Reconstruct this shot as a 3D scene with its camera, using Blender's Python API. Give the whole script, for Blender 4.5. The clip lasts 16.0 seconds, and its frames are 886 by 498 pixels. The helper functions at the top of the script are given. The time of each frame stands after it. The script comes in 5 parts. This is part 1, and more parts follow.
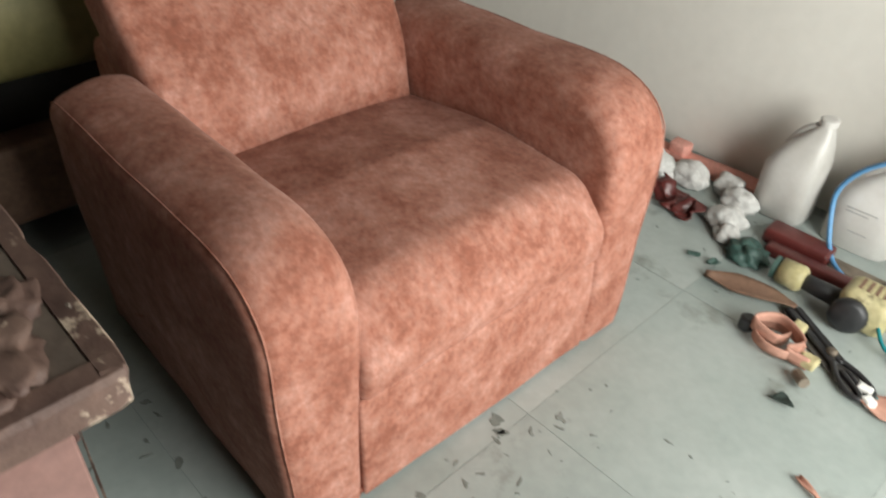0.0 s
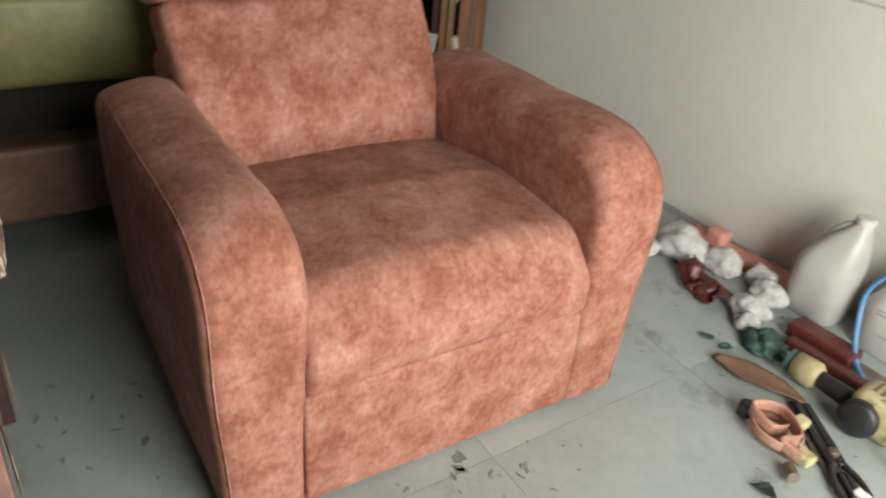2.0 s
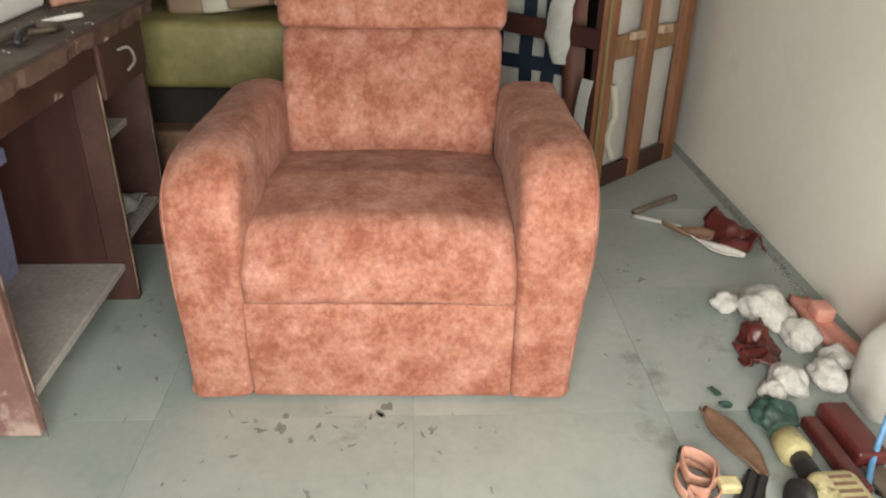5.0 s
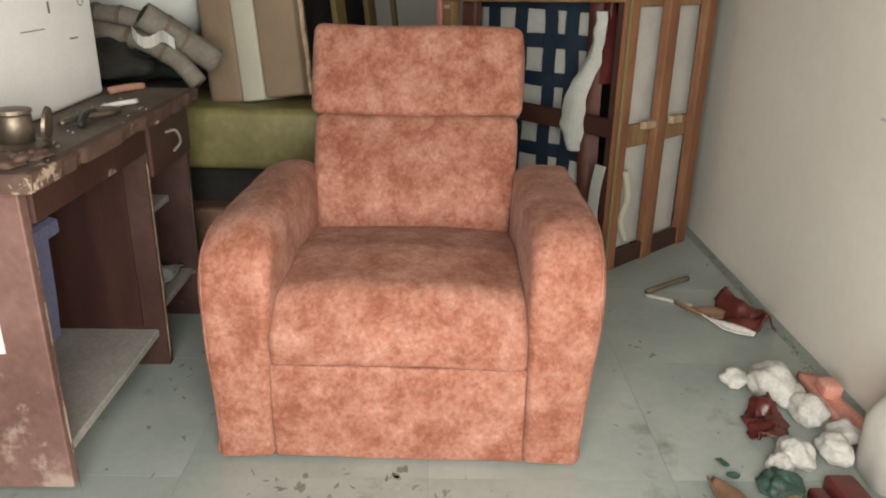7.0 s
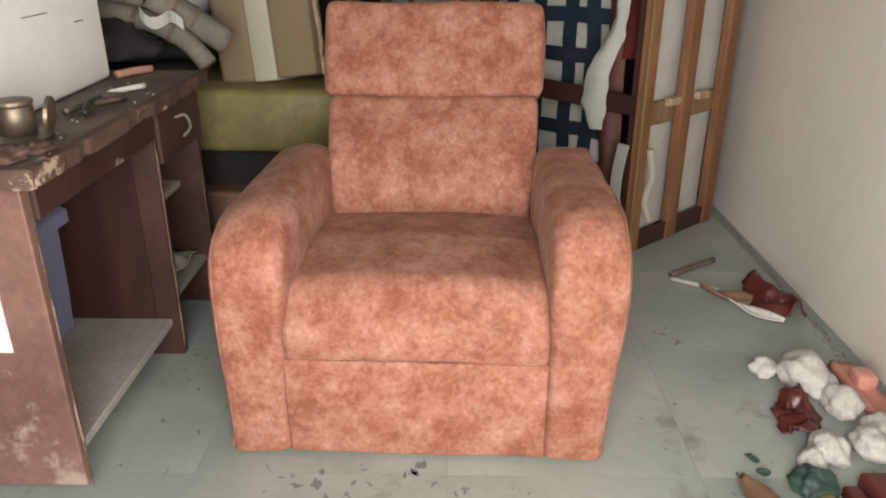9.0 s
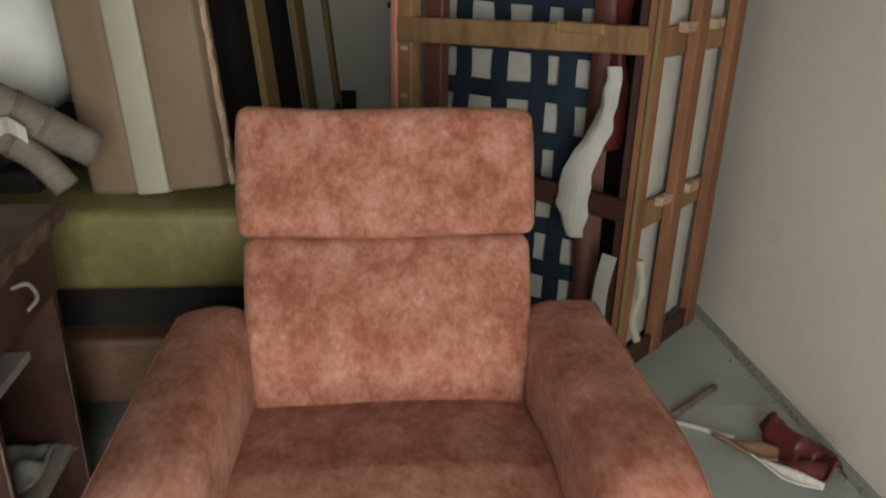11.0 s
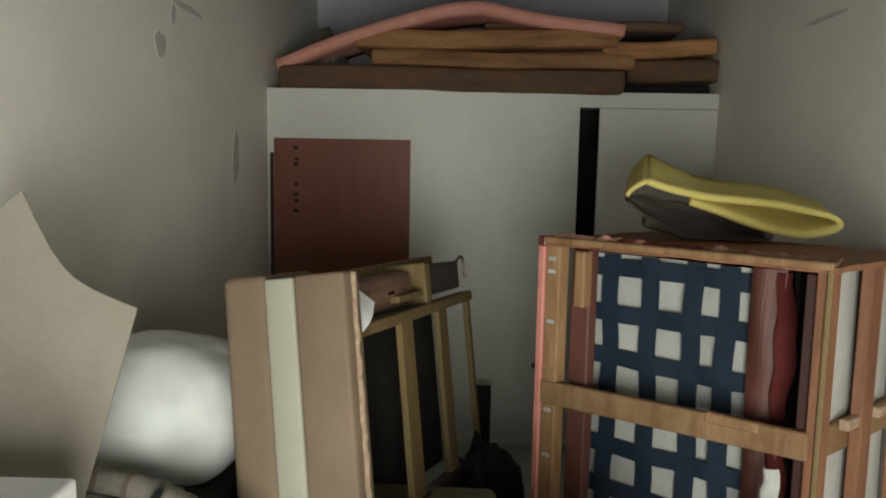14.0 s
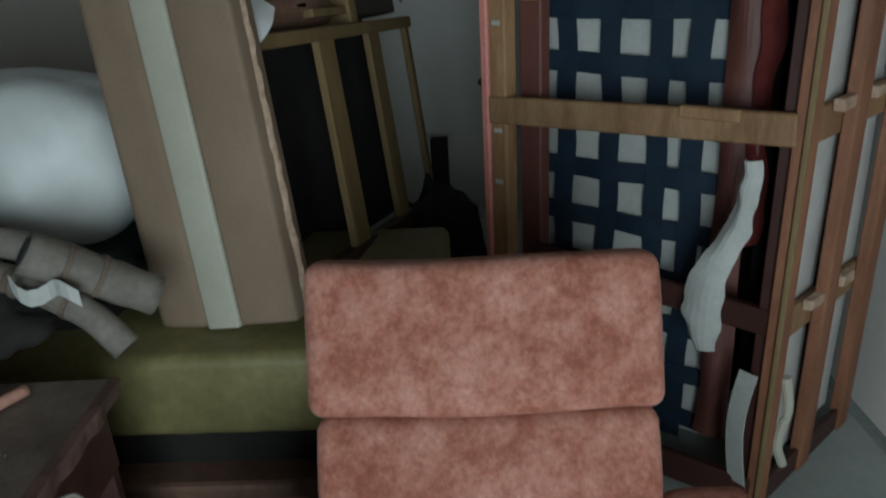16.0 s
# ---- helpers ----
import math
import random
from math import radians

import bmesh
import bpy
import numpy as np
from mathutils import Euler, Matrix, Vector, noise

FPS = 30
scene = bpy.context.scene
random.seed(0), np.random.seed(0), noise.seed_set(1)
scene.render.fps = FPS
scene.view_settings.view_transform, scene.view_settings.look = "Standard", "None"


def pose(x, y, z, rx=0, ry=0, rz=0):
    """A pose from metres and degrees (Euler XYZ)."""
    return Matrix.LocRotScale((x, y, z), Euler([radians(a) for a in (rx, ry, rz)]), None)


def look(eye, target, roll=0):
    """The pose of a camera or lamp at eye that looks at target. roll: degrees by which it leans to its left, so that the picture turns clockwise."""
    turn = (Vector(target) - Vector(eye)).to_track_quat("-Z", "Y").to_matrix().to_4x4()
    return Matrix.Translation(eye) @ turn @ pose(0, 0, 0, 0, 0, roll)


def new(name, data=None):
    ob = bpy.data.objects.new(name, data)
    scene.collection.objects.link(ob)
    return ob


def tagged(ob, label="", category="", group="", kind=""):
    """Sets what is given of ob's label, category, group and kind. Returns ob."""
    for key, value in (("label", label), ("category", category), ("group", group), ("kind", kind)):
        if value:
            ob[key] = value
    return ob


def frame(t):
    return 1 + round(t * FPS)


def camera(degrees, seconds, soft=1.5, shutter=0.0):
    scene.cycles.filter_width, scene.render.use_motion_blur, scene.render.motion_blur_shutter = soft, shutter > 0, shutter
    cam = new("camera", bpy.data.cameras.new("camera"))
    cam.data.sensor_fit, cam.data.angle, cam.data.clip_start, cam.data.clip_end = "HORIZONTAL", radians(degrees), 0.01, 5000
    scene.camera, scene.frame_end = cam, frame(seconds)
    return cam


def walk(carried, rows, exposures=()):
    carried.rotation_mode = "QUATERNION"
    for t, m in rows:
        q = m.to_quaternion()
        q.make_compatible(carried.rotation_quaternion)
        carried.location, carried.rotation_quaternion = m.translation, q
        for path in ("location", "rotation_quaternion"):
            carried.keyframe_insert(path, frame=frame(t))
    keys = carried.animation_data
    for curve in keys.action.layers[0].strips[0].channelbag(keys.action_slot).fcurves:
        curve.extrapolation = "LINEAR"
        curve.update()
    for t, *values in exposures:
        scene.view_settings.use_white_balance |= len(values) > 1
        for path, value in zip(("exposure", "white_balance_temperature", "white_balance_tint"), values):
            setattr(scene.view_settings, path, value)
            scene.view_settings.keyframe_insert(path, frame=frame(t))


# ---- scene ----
cam = camera(61.7, 16.0, soft=2.0, shutter=0.4)
PATH = [
    (0, (0.628, -0.303, 1.161), (-0.506, 0.789, -0.072), 3.1),
    (0.5, (0.674, -0.291, 1.117), (-0.355, 0.837, -0.175), 4.7),
    (1, (0.699, -0.281, 1.103), (-0.319, 0.926, -0.124), 7.6),
    (1.5, (0.762, -0.293, 1.114), (-0.47, 0.896, 0.081), 8.6),
    (2, (0.83, -0.2, 1.095), (-0.572, 0.771, 0.05), 6.0),
    (2.5, (0.916, -0.007, 1.09), (-0.574, 0.497, -0.146), 7.1),
    (3, (1.016, 0.156, 1.159), (-0.562, 0.405, -0.044), 3.9),
    (3.2, (1.068, 0.224, 1.176), (-0.579, 0.425, 0.058), 3.8),
    (5.3, (1.406, 0.536, 1.096), (-0.408, 0.518, 0.253), 0.3),
    (5.5, (1.437, 0.523, 1.11), (-0.422, 0.472, 0.374), 0.7),
    (6, (1.476, 0.538, 1.124), (-0.429, 0.51, 0.517), 1.5),
    (6.5, (1.48, 0.549, 1.12), (-0.422, 0.497, 0.502), 1.0),
    (7, (1.478, 0.545, 1.11), (-0.39, 0.522, 0.397), 1.0),
    (7.5, (1.474, 0.54, 1.11), (-0.394, 0.512, 0.397), 0.6),
    (8, (1.472, 0.539, 1.109), (-0.393, 0.516, 0.385), 1.0),
    (8.2, (1.465, 0.537, 1.114), (-0.393, 0.504, 0.375), 1.0),
    (10.3, (1.044, 0.555, 1.153), (-0.765, 0.508, 0.302), -0.8),
    (10.5, (0.948, 0.515, 1.187), (-0.867, 0.555, 0.348), 0.5),
    (11, (0.731, 0.404, 1.271), (-1.107, 0.586, 0.505), 1.4),
    (11.5, (0.554, 0.411, 1.394), (-1.313, 0.487, 0.68), -1.2),
    (12, (0.483, 0.405, 1.593), (-1.466, 0.474, 1.15), -0.5),
    (12.5, (0.508, 0.425, 1.711), (-1.468, 0.692, 1.549), -0.1),
    (13, (0.582, 0.364, 1.73), (-1.395, 0.505, 1.457), 0.2),
    (13.5, (0.644, 0.335, 1.727), (-1.333, 0.229, 1.446), 2.0),
    (14, (0.647, 0.341, 1.741), (-1.334, 0.186, 1.508), 1.1),
    (14.5, (0.558, 0.388, 1.722), (-1.433, 0.387, 1.531), -0.9),
    (15, (0.413, 0.444, 1.644), (-1.532, 0.473, 1.181), -2.7),
    (15.5, (0.337, 0.46, 1.54), (-1.543, 0.339, 0.867), -3.3),
    (16, (0.357, 0.423, 1.473), (-1.481, 0.34, 0.689), -3.3),
]
EXPOSURES = [(0.0, -0.25, 6350, 7), (0.5, -0.2, 6400, 8), (1.0, -0.4, 6450, 8), (2.0, -0.35, 6550, 9), (3.0, -0.22, 6650, 9), (5.5, -0.22, 6850, 10), (6.5, -0.33, 6850, 10), (8.0, -0.28, 6850, 10), (10.5, -0.5, 7100, 14), (11.0, -0.7, 6800, 10), (11.5, -0.9, 5900, 3),
             (12.5, -0.1, 6550, 6), (13.5, -0.05, 6550, 5), (14.5, -0.1, 6550, 5), (15.0, -0.5, 6550, 5), (15.5, -0.85, 5900, 2), (16.0, -0.95, 5400, 0)]
walk(cam, [(t, look(eye, target, roll)) for t, eye, target, roll in PATH], EXPOSURES)

# ---- world and light ----
world = bpy.data.worlds.new("world")
scene.world = world
world.use_nodes = True
wn = world.node_tree.nodes
sky = wn.new("ShaderNodeTexSky")
sky.sky_type, sky.sun_disc = "NISHITA", False
sky.sun_elevation, sky.sun_rotation = radians(57), radians(-31)
wn["Background"].inputs[1].default_value = 0.06
world.node_tree.links.new(sky.outputs[0], wn["Background"].inputs[0])
sun = new("sun", bpy.data.lights.new("sun", "SUN"))
sun.data.energy, sun.data.angle, sun.data.color = 0.6, radians(12), (1.0, 0.95, 0.88)
sun.matrix_world = look((-3, 5, 9), (0, 0, 0))


def daylight(name, place, target, width, height, power, color):
    lamp = new(name, bpy.data.lights.new(name, "AREA"))
    lamp.data.shape, lamp.data.size, lamp.data.size_y = "RECTANGLE", width, height
    lamp.data.energy, lamp.data.color = power, color
    lamp.matrix_world = look(place, target)
    return lamp


daylight("shopfront_daylight", (1.70, 0.56, 1.02), (0.0, 0.56, 0.95), 1.20, 1.50, 94.0, (1.0, 0.985, 0.925))


# ---- materials ----
def mat(name, colors, scale=6.0, detail=6.0, rough=0.7, bump=0.15, fine=70.0, metallic=0.0, spots=None, spot_scale=3.0, spot_at=0.62,
        sheen=0.0, stretch=(1, 1, 1), vary=0.0, distort=0.0, spot_soft=0.06, through_light=0.0, grit=0.14, broken=0.62, spread=(0.34, 0.66)):
    """A procedural surface: colours mixed by a broad noise, a fine grain, and optional stains with a shape of their own."""
    m = bpy.data.materials.new(name)
    m.use_nodes = True
    nt = m.node_tree
    n, l = nt.nodes, nt.links
    bsdf = n["Principled BSDF"]
    tc, mp = n.new("ShaderNodeTexCoord"), n.new("ShaderNodeMapping")
    mp.inputs["Scale"].default_value = stretch
    l.new(tc.outputs["Object"], mp.inputs["Vector"])
    info = n.new("ShaderNodeObjectInfo")
    off = n.new("ShaderNodeVectorMath")
    off.operation = "SCALE"
    off.inputs[0].default_value = (7.0, 5.0, 3.0)
    l.new(info.outputs["Random"], off.inputs["Scale"])
    l.new(off.outputs[0], mp.inputs["Location"])
    broad = n.new("ShaderNodeTexNoise")
    broad.inputs["Scale"].default_value, broad.inputs["Detail"].default_value = scale, detail
    broad.inputs["Roughness"].default_value, broad.inputs["Distortion"].default_value = broken, distort
    l.new(mp.outputs[0], broad.inputs["Vector"])
    ramp = n.new("ShaderNodeValToRGB")
    e = ramp.color_ramp.elements
    e[0].position, e[1].position = spread
    e[0].color, e[1].color = (*colors[0], 1), (*colors[-1], 1)
    for k, c in enumerate(colors[1:-1]):
        x = e.new(spread[0] + (spread[1] - spread[0]) * (k + 1) / (len(colors) - 1))
        x.color = (*c, 1)
    l.new(broad.outputs["Fac"], ramp.inputs["Fac"])
    grain = n.new("ShaderNodeTexNoise")
    grain.inputs["Scale"].default_value, grain.inputs["Detail"].default_value = fine, 4.0
    l.new(mp.outputs[0], grain.inputs["Vector"])
    lift = n.new("ShaderNodeMapRange")
    lift.inputs["From Min"].default_value, lift.inputs["From Max"].default_value = 0.3, 0.7
    lift.inputs["To Min"].default_value, lift.inputs["To Max"].default_value = 1 - grit, 1 + 0.8 * grit
    l.new(grain.outputs["Fac"], lift.inputs["Value"])
    mul = n.new("ShaderNodeVectorMath")
    mul.operation = "SCALE"
    l.new(ramp.outputs["Color"], mul.inputs[0])
    l.new(lift.outputs[0], mul.inputs["Scale"])
    col = mul.outputs[0]
    if vary:
        v = n.new("ShaderNodeMapRange")
        v.inputs["To Min"].default_value, v.inputs["To Max"].default_value = 1 - vary, 1 + vary
        l.new(info.outputs["Random"], v.inputs["Value"])
        mv = n.new("ShaderNodeVectorMath")
        mv.operation = "SCALE"
        l.new(col, mv.inputs[0])
        l.new(v.outputs[0], mv.inputs["Scale"])
        col = mv.outputs[0]
    if spots:
        sp = n.new("ShaderNodeTexNoise")
        sp.inputs["Scale"].default_value, sp.inputs["Detail"].default_value = spot_scale, 8.0
        sp.inputs["Roughness"].default_value = 0.68
        l.new(mp.outputs[0], sp.inputs["Vector"])
        sr = n.new("ShaderNodeMapRange")
        sr.inputs["From Min"].default_value, sr.inputs["From Max"].default_value = spot_at, spot_at + spot_soft
        l.new(sp.outputs["Fac"], sr.inputs["Value"])
        mix = n.new("ShaderNodeMix")
        mix.data_type = "RGBA"
        l.new(sr.outputs[0], mix.inputs["Factor"])
        l.new(col, mix.inputs["A"])
        mix.inputs["B"].default_value = (*spots, 1)
        col = mix.outputs["Result"]
    l.new(col, bsdf.inputs["Base Color"])
    rr = n.new("ShaderNodeMapRange")
    rr.inputs["To Min"].default_value, rr.inputs["To Max"].default_value = max(0.05, rough - 0.12), min(1.0, rough + 0.12)
    l.new(broad.outputs["Fac"], rr.inputs["Value"])
    l.new(rr.outputs[0], bsdf.inputs["Roughness"])
    bsdf.inputs["Metallic"].default_value = metallic
    if sheen:
        bsdf.inputs["Sheen Weight"].default_value, bsdf.inputs["Sheen Roughness"].default_value = sheen, 0.4
        bsdf.inputs["Sheen Tint"].default_value = (1.0, 0.75, 0.65, 1)
    if through_light:
        bsdf.inputs["Subsurface Weight"].default_value = through_light
        bsdf.inputs["Subsurface Radius"].default_value = (0.02, 0.02, 0.02)
    b = n.new("ShaderNodeBump")
    b.inputs["Strength"].default_value, b.inputs["Distance"].default_value = bump, 0.004
    l.new(grain.outputs["Fac"], b.inputs["Height"])
    b2 = n.new("ShaderNodeBump")
    b2.inputs["Strength"].default_value, b2.inputs["Distance"].default_value = bump, 0.012
    l.new(broad.outputs["Fac"], b2.inputs["Height"])
    l.new(b.outputs[0], b2.inputs["Normal"])
    l.new(b2.outputs[0], bsdf.inputs["Normal"])
    return m


M = {}
M["velvet"] = mat("terracotta_suede", [(0.225, 0.074, 0.044), (0.300, 0.116, 0.076), (0.365, 0.164, 0.118), (0.440, 0.226, 0.175)], scale=9.5, detail=15, broken=0.81, spread=(0.40, 0.61), rough=0.95, bump=0.07, fine=90, sheen=0.10, grit=0.17,
                  stretch=(1, 1, 1.0))
M["plaster"] = mat("cream_wall_paint", [(0.78, 0.745, 0.685), (0.84, 0.81, 0.75)], scale=1.6, rough=0.75, bump=0.04, fine=25, spots=(0.60, 0.56, 0.50), spot_scale=1.6, spot_at=0.66, spot_soft=0.2, grit=0.02)
M["pale_plaster"] = mat("white_partition_paint", [(0.66, 0.66, 0.62), (0.74, 0.74, 0.70)], scale=1.8, rough=0.6, bump=0.025, fine=25, grit=0.02)
M["lilac_plaster"] = mat("lilac_wall_paint", [(0.50, 0.48, 0.55), (0.56, 0.54, 0.60)], scale=1.5, rough=0.8, bump=0.03, fine=30, grit=0.02)
M["stone"] = mat("grey_green_stone_slab", [(0.28, 0.325, 0.305), (0.33, 0.37, 0.35), (0.38, 0.415, 0.395)], scale=2.6, detail=8, rough=0.42, bump=0.03, fine=45, vary=0.04, grit=0.05,
                 spots=(0.185, 0.20, 0.175), spot_scale=5.0, spot_at=0.60, spot_soft=0.14)
# also the dark coat of the unseen walls that soak up bounce light
M["umber"] = mat("dark_umber", [(0.0385, 0.0294, 0.0238), (0.056, 0.042, 0.0336)], scale=3, rough=0.8, bump=0.05)
M["joint"] = mat("dark_joint_mortar", [(0.25, 0.285, 0.265), (0.29, 0.325, 0.305)], scale=20, rough=0.9)
# ceiling is out of view; dark grey keeps its bounce light down
M["ceiling"] = mat("dark_unseen_ceiling", [(0.07, 0.067, 0.062), (0.10, 0.097, 0.09)], scale=1.5, rough=0.9)
# worn brown paint, its colour lowered to carry the shade of the knee space
M["desk"] = mat("worn_brown_paint_shaded", [(0.0384, 0.0152, 0.012), (0.0528, 0.0224, 0.0176), (0.0704, 0.032, 0.0264)], scale=5, detail=8, rough=0.5, bump=0.15, fine=60,
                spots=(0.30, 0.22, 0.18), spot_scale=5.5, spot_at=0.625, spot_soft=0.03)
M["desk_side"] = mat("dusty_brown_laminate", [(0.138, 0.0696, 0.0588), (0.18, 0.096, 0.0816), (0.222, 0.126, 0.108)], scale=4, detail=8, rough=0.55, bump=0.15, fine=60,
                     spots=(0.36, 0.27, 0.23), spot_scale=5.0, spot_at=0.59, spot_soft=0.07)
M["desk_top"] = mat("grimy_desk_top", [(0.072, 0.0528, 0.04), (0.116, 0.088, 0.0696), (0.168, 0.136, 0.108)], scale=7, detail=9, rough=0.6, bump=0.3, fine=80, spots=(0.06, 0.045, 0.035), spot_scale=6, spot_at=0.6)
M["dust"] = mat("dusty_grey_board", [(0.288, 0.264, 0.24), (0.368, 0.344, 0.32)], scale=6, rough=0.9, bump=0.1, spots=(0.28, 0.24, 0.22), spot_scale=5, spot_at=0.6)
M["chipped"] = mat("chipped_bare_wood", [(0.30, 0.20, 0.13), (0.48, 0.36, 0.26)], scale=25, rough=0.85, bump=0.4)
M["pine"] = mat("raw_pine", [(0.1836, 0.0986, 0.0422), (0.2516, 0.1462, 0.068), (0.306, 0.1938, 0.0986)], scale=5, detail=6, rough=0.7, bump=0.15, fine=90, stretch=(3, 3, 0.5), vary=0.18, distort=0.6,
                spots=(0.16, 0.085, 0.04), spot_scale=6, spot_at=0.70)
M["redwood"] = mat("reddish_stained_wood", [(0.1646, 0.0636, 0.0299), (0.2319, 0.0972, 0.0464), (0.2842, 0.1309, 0.0636)], scale=5, rough=0.6, bump=0.15, fine=90, stretch=(3, 3, 0.5), vary=0.15, distort=0.5)
M["slat"] = mat("yellowed_pine_slat", [(0.1503, 0.1011, 0.0393), (0.2081, 0.1445, 0.0607)], scale=5, rough=0.7, bump=0.15, fine=90, stretch=(3, 3, 0.5), vary=0.1, distort=0.5)
M["maroon"] = mat("maroon_leatherette", [(0.085, 0.018, 0.016), (0.14, 0.03, 0.026)], scale=6, rough=0.35, bump=0.25, fine=120)
# dark red board, with the desk's inner shade put into its colour as well
M["maroon_board"] = mat("dark_red_board_shaded", [(0.0338, 0.0105, 0.0083), (0.0525, 0.018, 0.0128)], scale=4, rough=0.5, bump=0.1, stretch=(1, 3, 0.4))
M["red_board"] = mat("red_brown_faced_board", [(0.1852, 0.0551, 0.0314), (0.2232, 0.0722, 0.0427)], scale=4, rough=0.5, bump=0.1, stretch=(1, 3, 0.4), grit=0.05)
M["navy"] = mat("navy_webbing", [(0.002, 0.012, 0.027), (0.005, 0.019, 0.040)], scale=20, rough=0.8, bump=0.3, fine=260)
M["cloth"] = mat("white_lining_cloth", [(0.36, 0.37, 0.345), (0.46, 0.465, 0.44)], scale=7, rough=0.9, bump=0.15, fine=90, grit=0.06, spots=(0.30, 0.305, 0.275), spot_scale=5, spot_at=0.64, spot_soft=0.12)
M["beige"] = mat("beige_upholstery", [(0.1952, 0.1394, 0.092), (0.2342, 0.1729, 0.1171)], scale=5, rough=0.85, bump=0.08, fine=140, grit=0.06)
M["cream"] = mat("cream_stripe_upholstery", [(0.3825, 0.3749, 0.2984), (0.4437, 0.4322, 0.3519)], scale=5, rough=0.8, bump=0.06, fine=140, grit=0.05)
M["olive"] = mat("olive_leatherette", [(0.1613, 0.1417, 0.0537), (0.2297, 0.2053, 0.0831)], scale=4, rough=0.5, bump=0.2, fine=40)
# black of real cloths, and of pieces that paint shade into hollows
M["dark"] = mat("black_cloth_and_hollow_shade", [(0.012, 0.011, 0.010), (0.028, 0.025, 0.022)], scale=6, rough=0.95, bump=0.2)
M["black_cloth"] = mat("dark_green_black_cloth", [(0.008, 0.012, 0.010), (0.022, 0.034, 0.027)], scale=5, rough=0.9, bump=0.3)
M["polythene"] = mat("white_polythene_sack", [(0.6072, 0.644, 0.6348), (0.6992, 0.7268, 0.7176)], scale=4, rough=0.6, bump=0.22, fine=16, grit=0.03, distort=1.0)
M["carton"] = mat("white_foam_carton", [(0.80, 0.815, 0.815), (0.87, 0.88, 0.88)], scale=4, rough=0.75, bump=0.05, fine=120, grit=0.03, spots=(0.62, 0.62, 0.62), spot_scale=4, spot_at=0.69)
M["card"] = mat("grey_card", [(0.27, 0.245, 0.20), (0.31, 0.285, 0.24)], scale=4, rough=0.9, bump=0.03, grit=0.04)
M["paint_pink"] = mat("pink_foam", [(0.60, 0.26, 0.205), (0.68, 0.33, 0.27)], scale=6, rough=0.9, bump=0.2, fine=150)
M["pink_edge"] = mat("salmon_leatherette", [(0.55, 0.21, 0.17), (0.62, 0.26, 0.21)], scale=6, rough=0.6, bump=0.15)
M["ply"] = mat("stacked_brown_timber", [(0.17, 0.075, 0.03), (0.30, 0.145, 0.06), (0.40, 0.215, 0.09)], scale=4, rough=0.8, bump=0.25, stretch=(1, 0.4, 3), vary=0.3)
M["brown_foam"] = mat("dull_brown_foam", [(0.085, 0.045, 0.026), (0.15, 0.082, 0.048)], scale=5, rough=0.9, bump=0.3, stretch=(1, 0.5, 2), vary=0.15)
M["yellow_foam"] = mat("yellow_foam_sheet", [(0.60, 0.50, 0.14), (0.68, 0.59, 0.20)], scale=5, rough=0.95, bump=0.25, fine=180)
M["steel"] = mat("tarnished_steel", [(0.16, 0.13, 0.10), (0.30, 0.25, 0.20)], scale=12, rough=0.5, bump=0.15, metallic=0.8)
M["black_plastic"] = mat("black_plastic", [(0.012, 0.012, 0.013), (0.03, 0.03, 0.032)], scale=10, rough=0.45)
M["print"] = mat("newsprint_grey_paper", [(0.1394, 0.1246, 0.1025), (0.2132, 0.1927, 0.164)], scale=9, rough=0.85, bump=0.15, spots=(0.13, 0.11, 0.10), spot_scale=9, spot_at=0.6)
M["violet_plastic"] = mat("pale_violet_plastic", [(0.224, 0.231, 0.392), (0.266, 0.273, 0.434)], scale=5, rough=0.4)
M["jug"] = mat("milky_plastic", [(0.62, 0.595, 0.555), (0.74, 0.72, 0.69)], scale=7, rough=0.4, bump=0.01, grit=0.02, through_light=0.2, spots=(0.50, 0.46, 0.41), spot_scale=9, spot_at=0.62, spot_soft=0.16)
M["fluff"] = mat("white_polyester_fill", [(0.5355, 0.5202, 0.4973), (0.589, 0.5814, 0.5585)], scale=12, rough=1.0, bump=0.5, fine=90, through_light=0.5)
M["blue_hose"] = mat("blue_rubber_hose", [(0.10, 0.28, 0.52), (0.14, 0.34, 0.60)], scale=10, rough=0.4)
M["teal_cable"] = mat("teal_cable", [(0.01, 0.20, 0.22), (0.02, 0.27, 0.28)], scale=10, rough=0.4)
M["cream_plastic"] = mat("grubby_cream_plastic", [(0.40, 0.35, 0.17), (0.56, 0.50, 0.29)], scale=14, rough=0.5, spots=(0.16, 0.13, 0.07), spot_scale=16, spot_at=0.56, spot_soft=0.1)
M["leather"] = mat("pinkish_leather_scrap", [(0.40, 0.20, 0.145), (0.54, 0.30, 0.225)], scale=8, rough=0.8, bump=0.2)
M["tan"] = mat("tan_brown_leather_scrap", [(0.16, 0.088, 0.056), (0.24, 0.144, 0.096)], scale=8, rough=0.6, bump=0.2)
M["pink_bar"] = mat("bright_pink_tube", [(0.72, 0.17, 0.20), (0.80, 0.24, 0.26)], scale=8, rough=0.5)
M["flake"] = mat("dark_dried_scuffs", [(0.15, 0.165, 0.145), (0.25, 0.27, 0.25)], scale=30, rough=0.9)
M["paper"] = mat("white_paper", [(0.74, 0.73, 0.70), (0.80, 0.79, 0.76)], scale=6, rough=0.9, bump=0.05)
M["edging"] = mat("chipped_dark_edging", [(0.065, 0.034, 0.027), (0.12, 0.072, 0.054)], scale=18, rough=0.7, bump=0.35, spots=(0.42, 0.33, 0.25), spot_scale=14, spot_at=0.60, spot_soft=0.04)
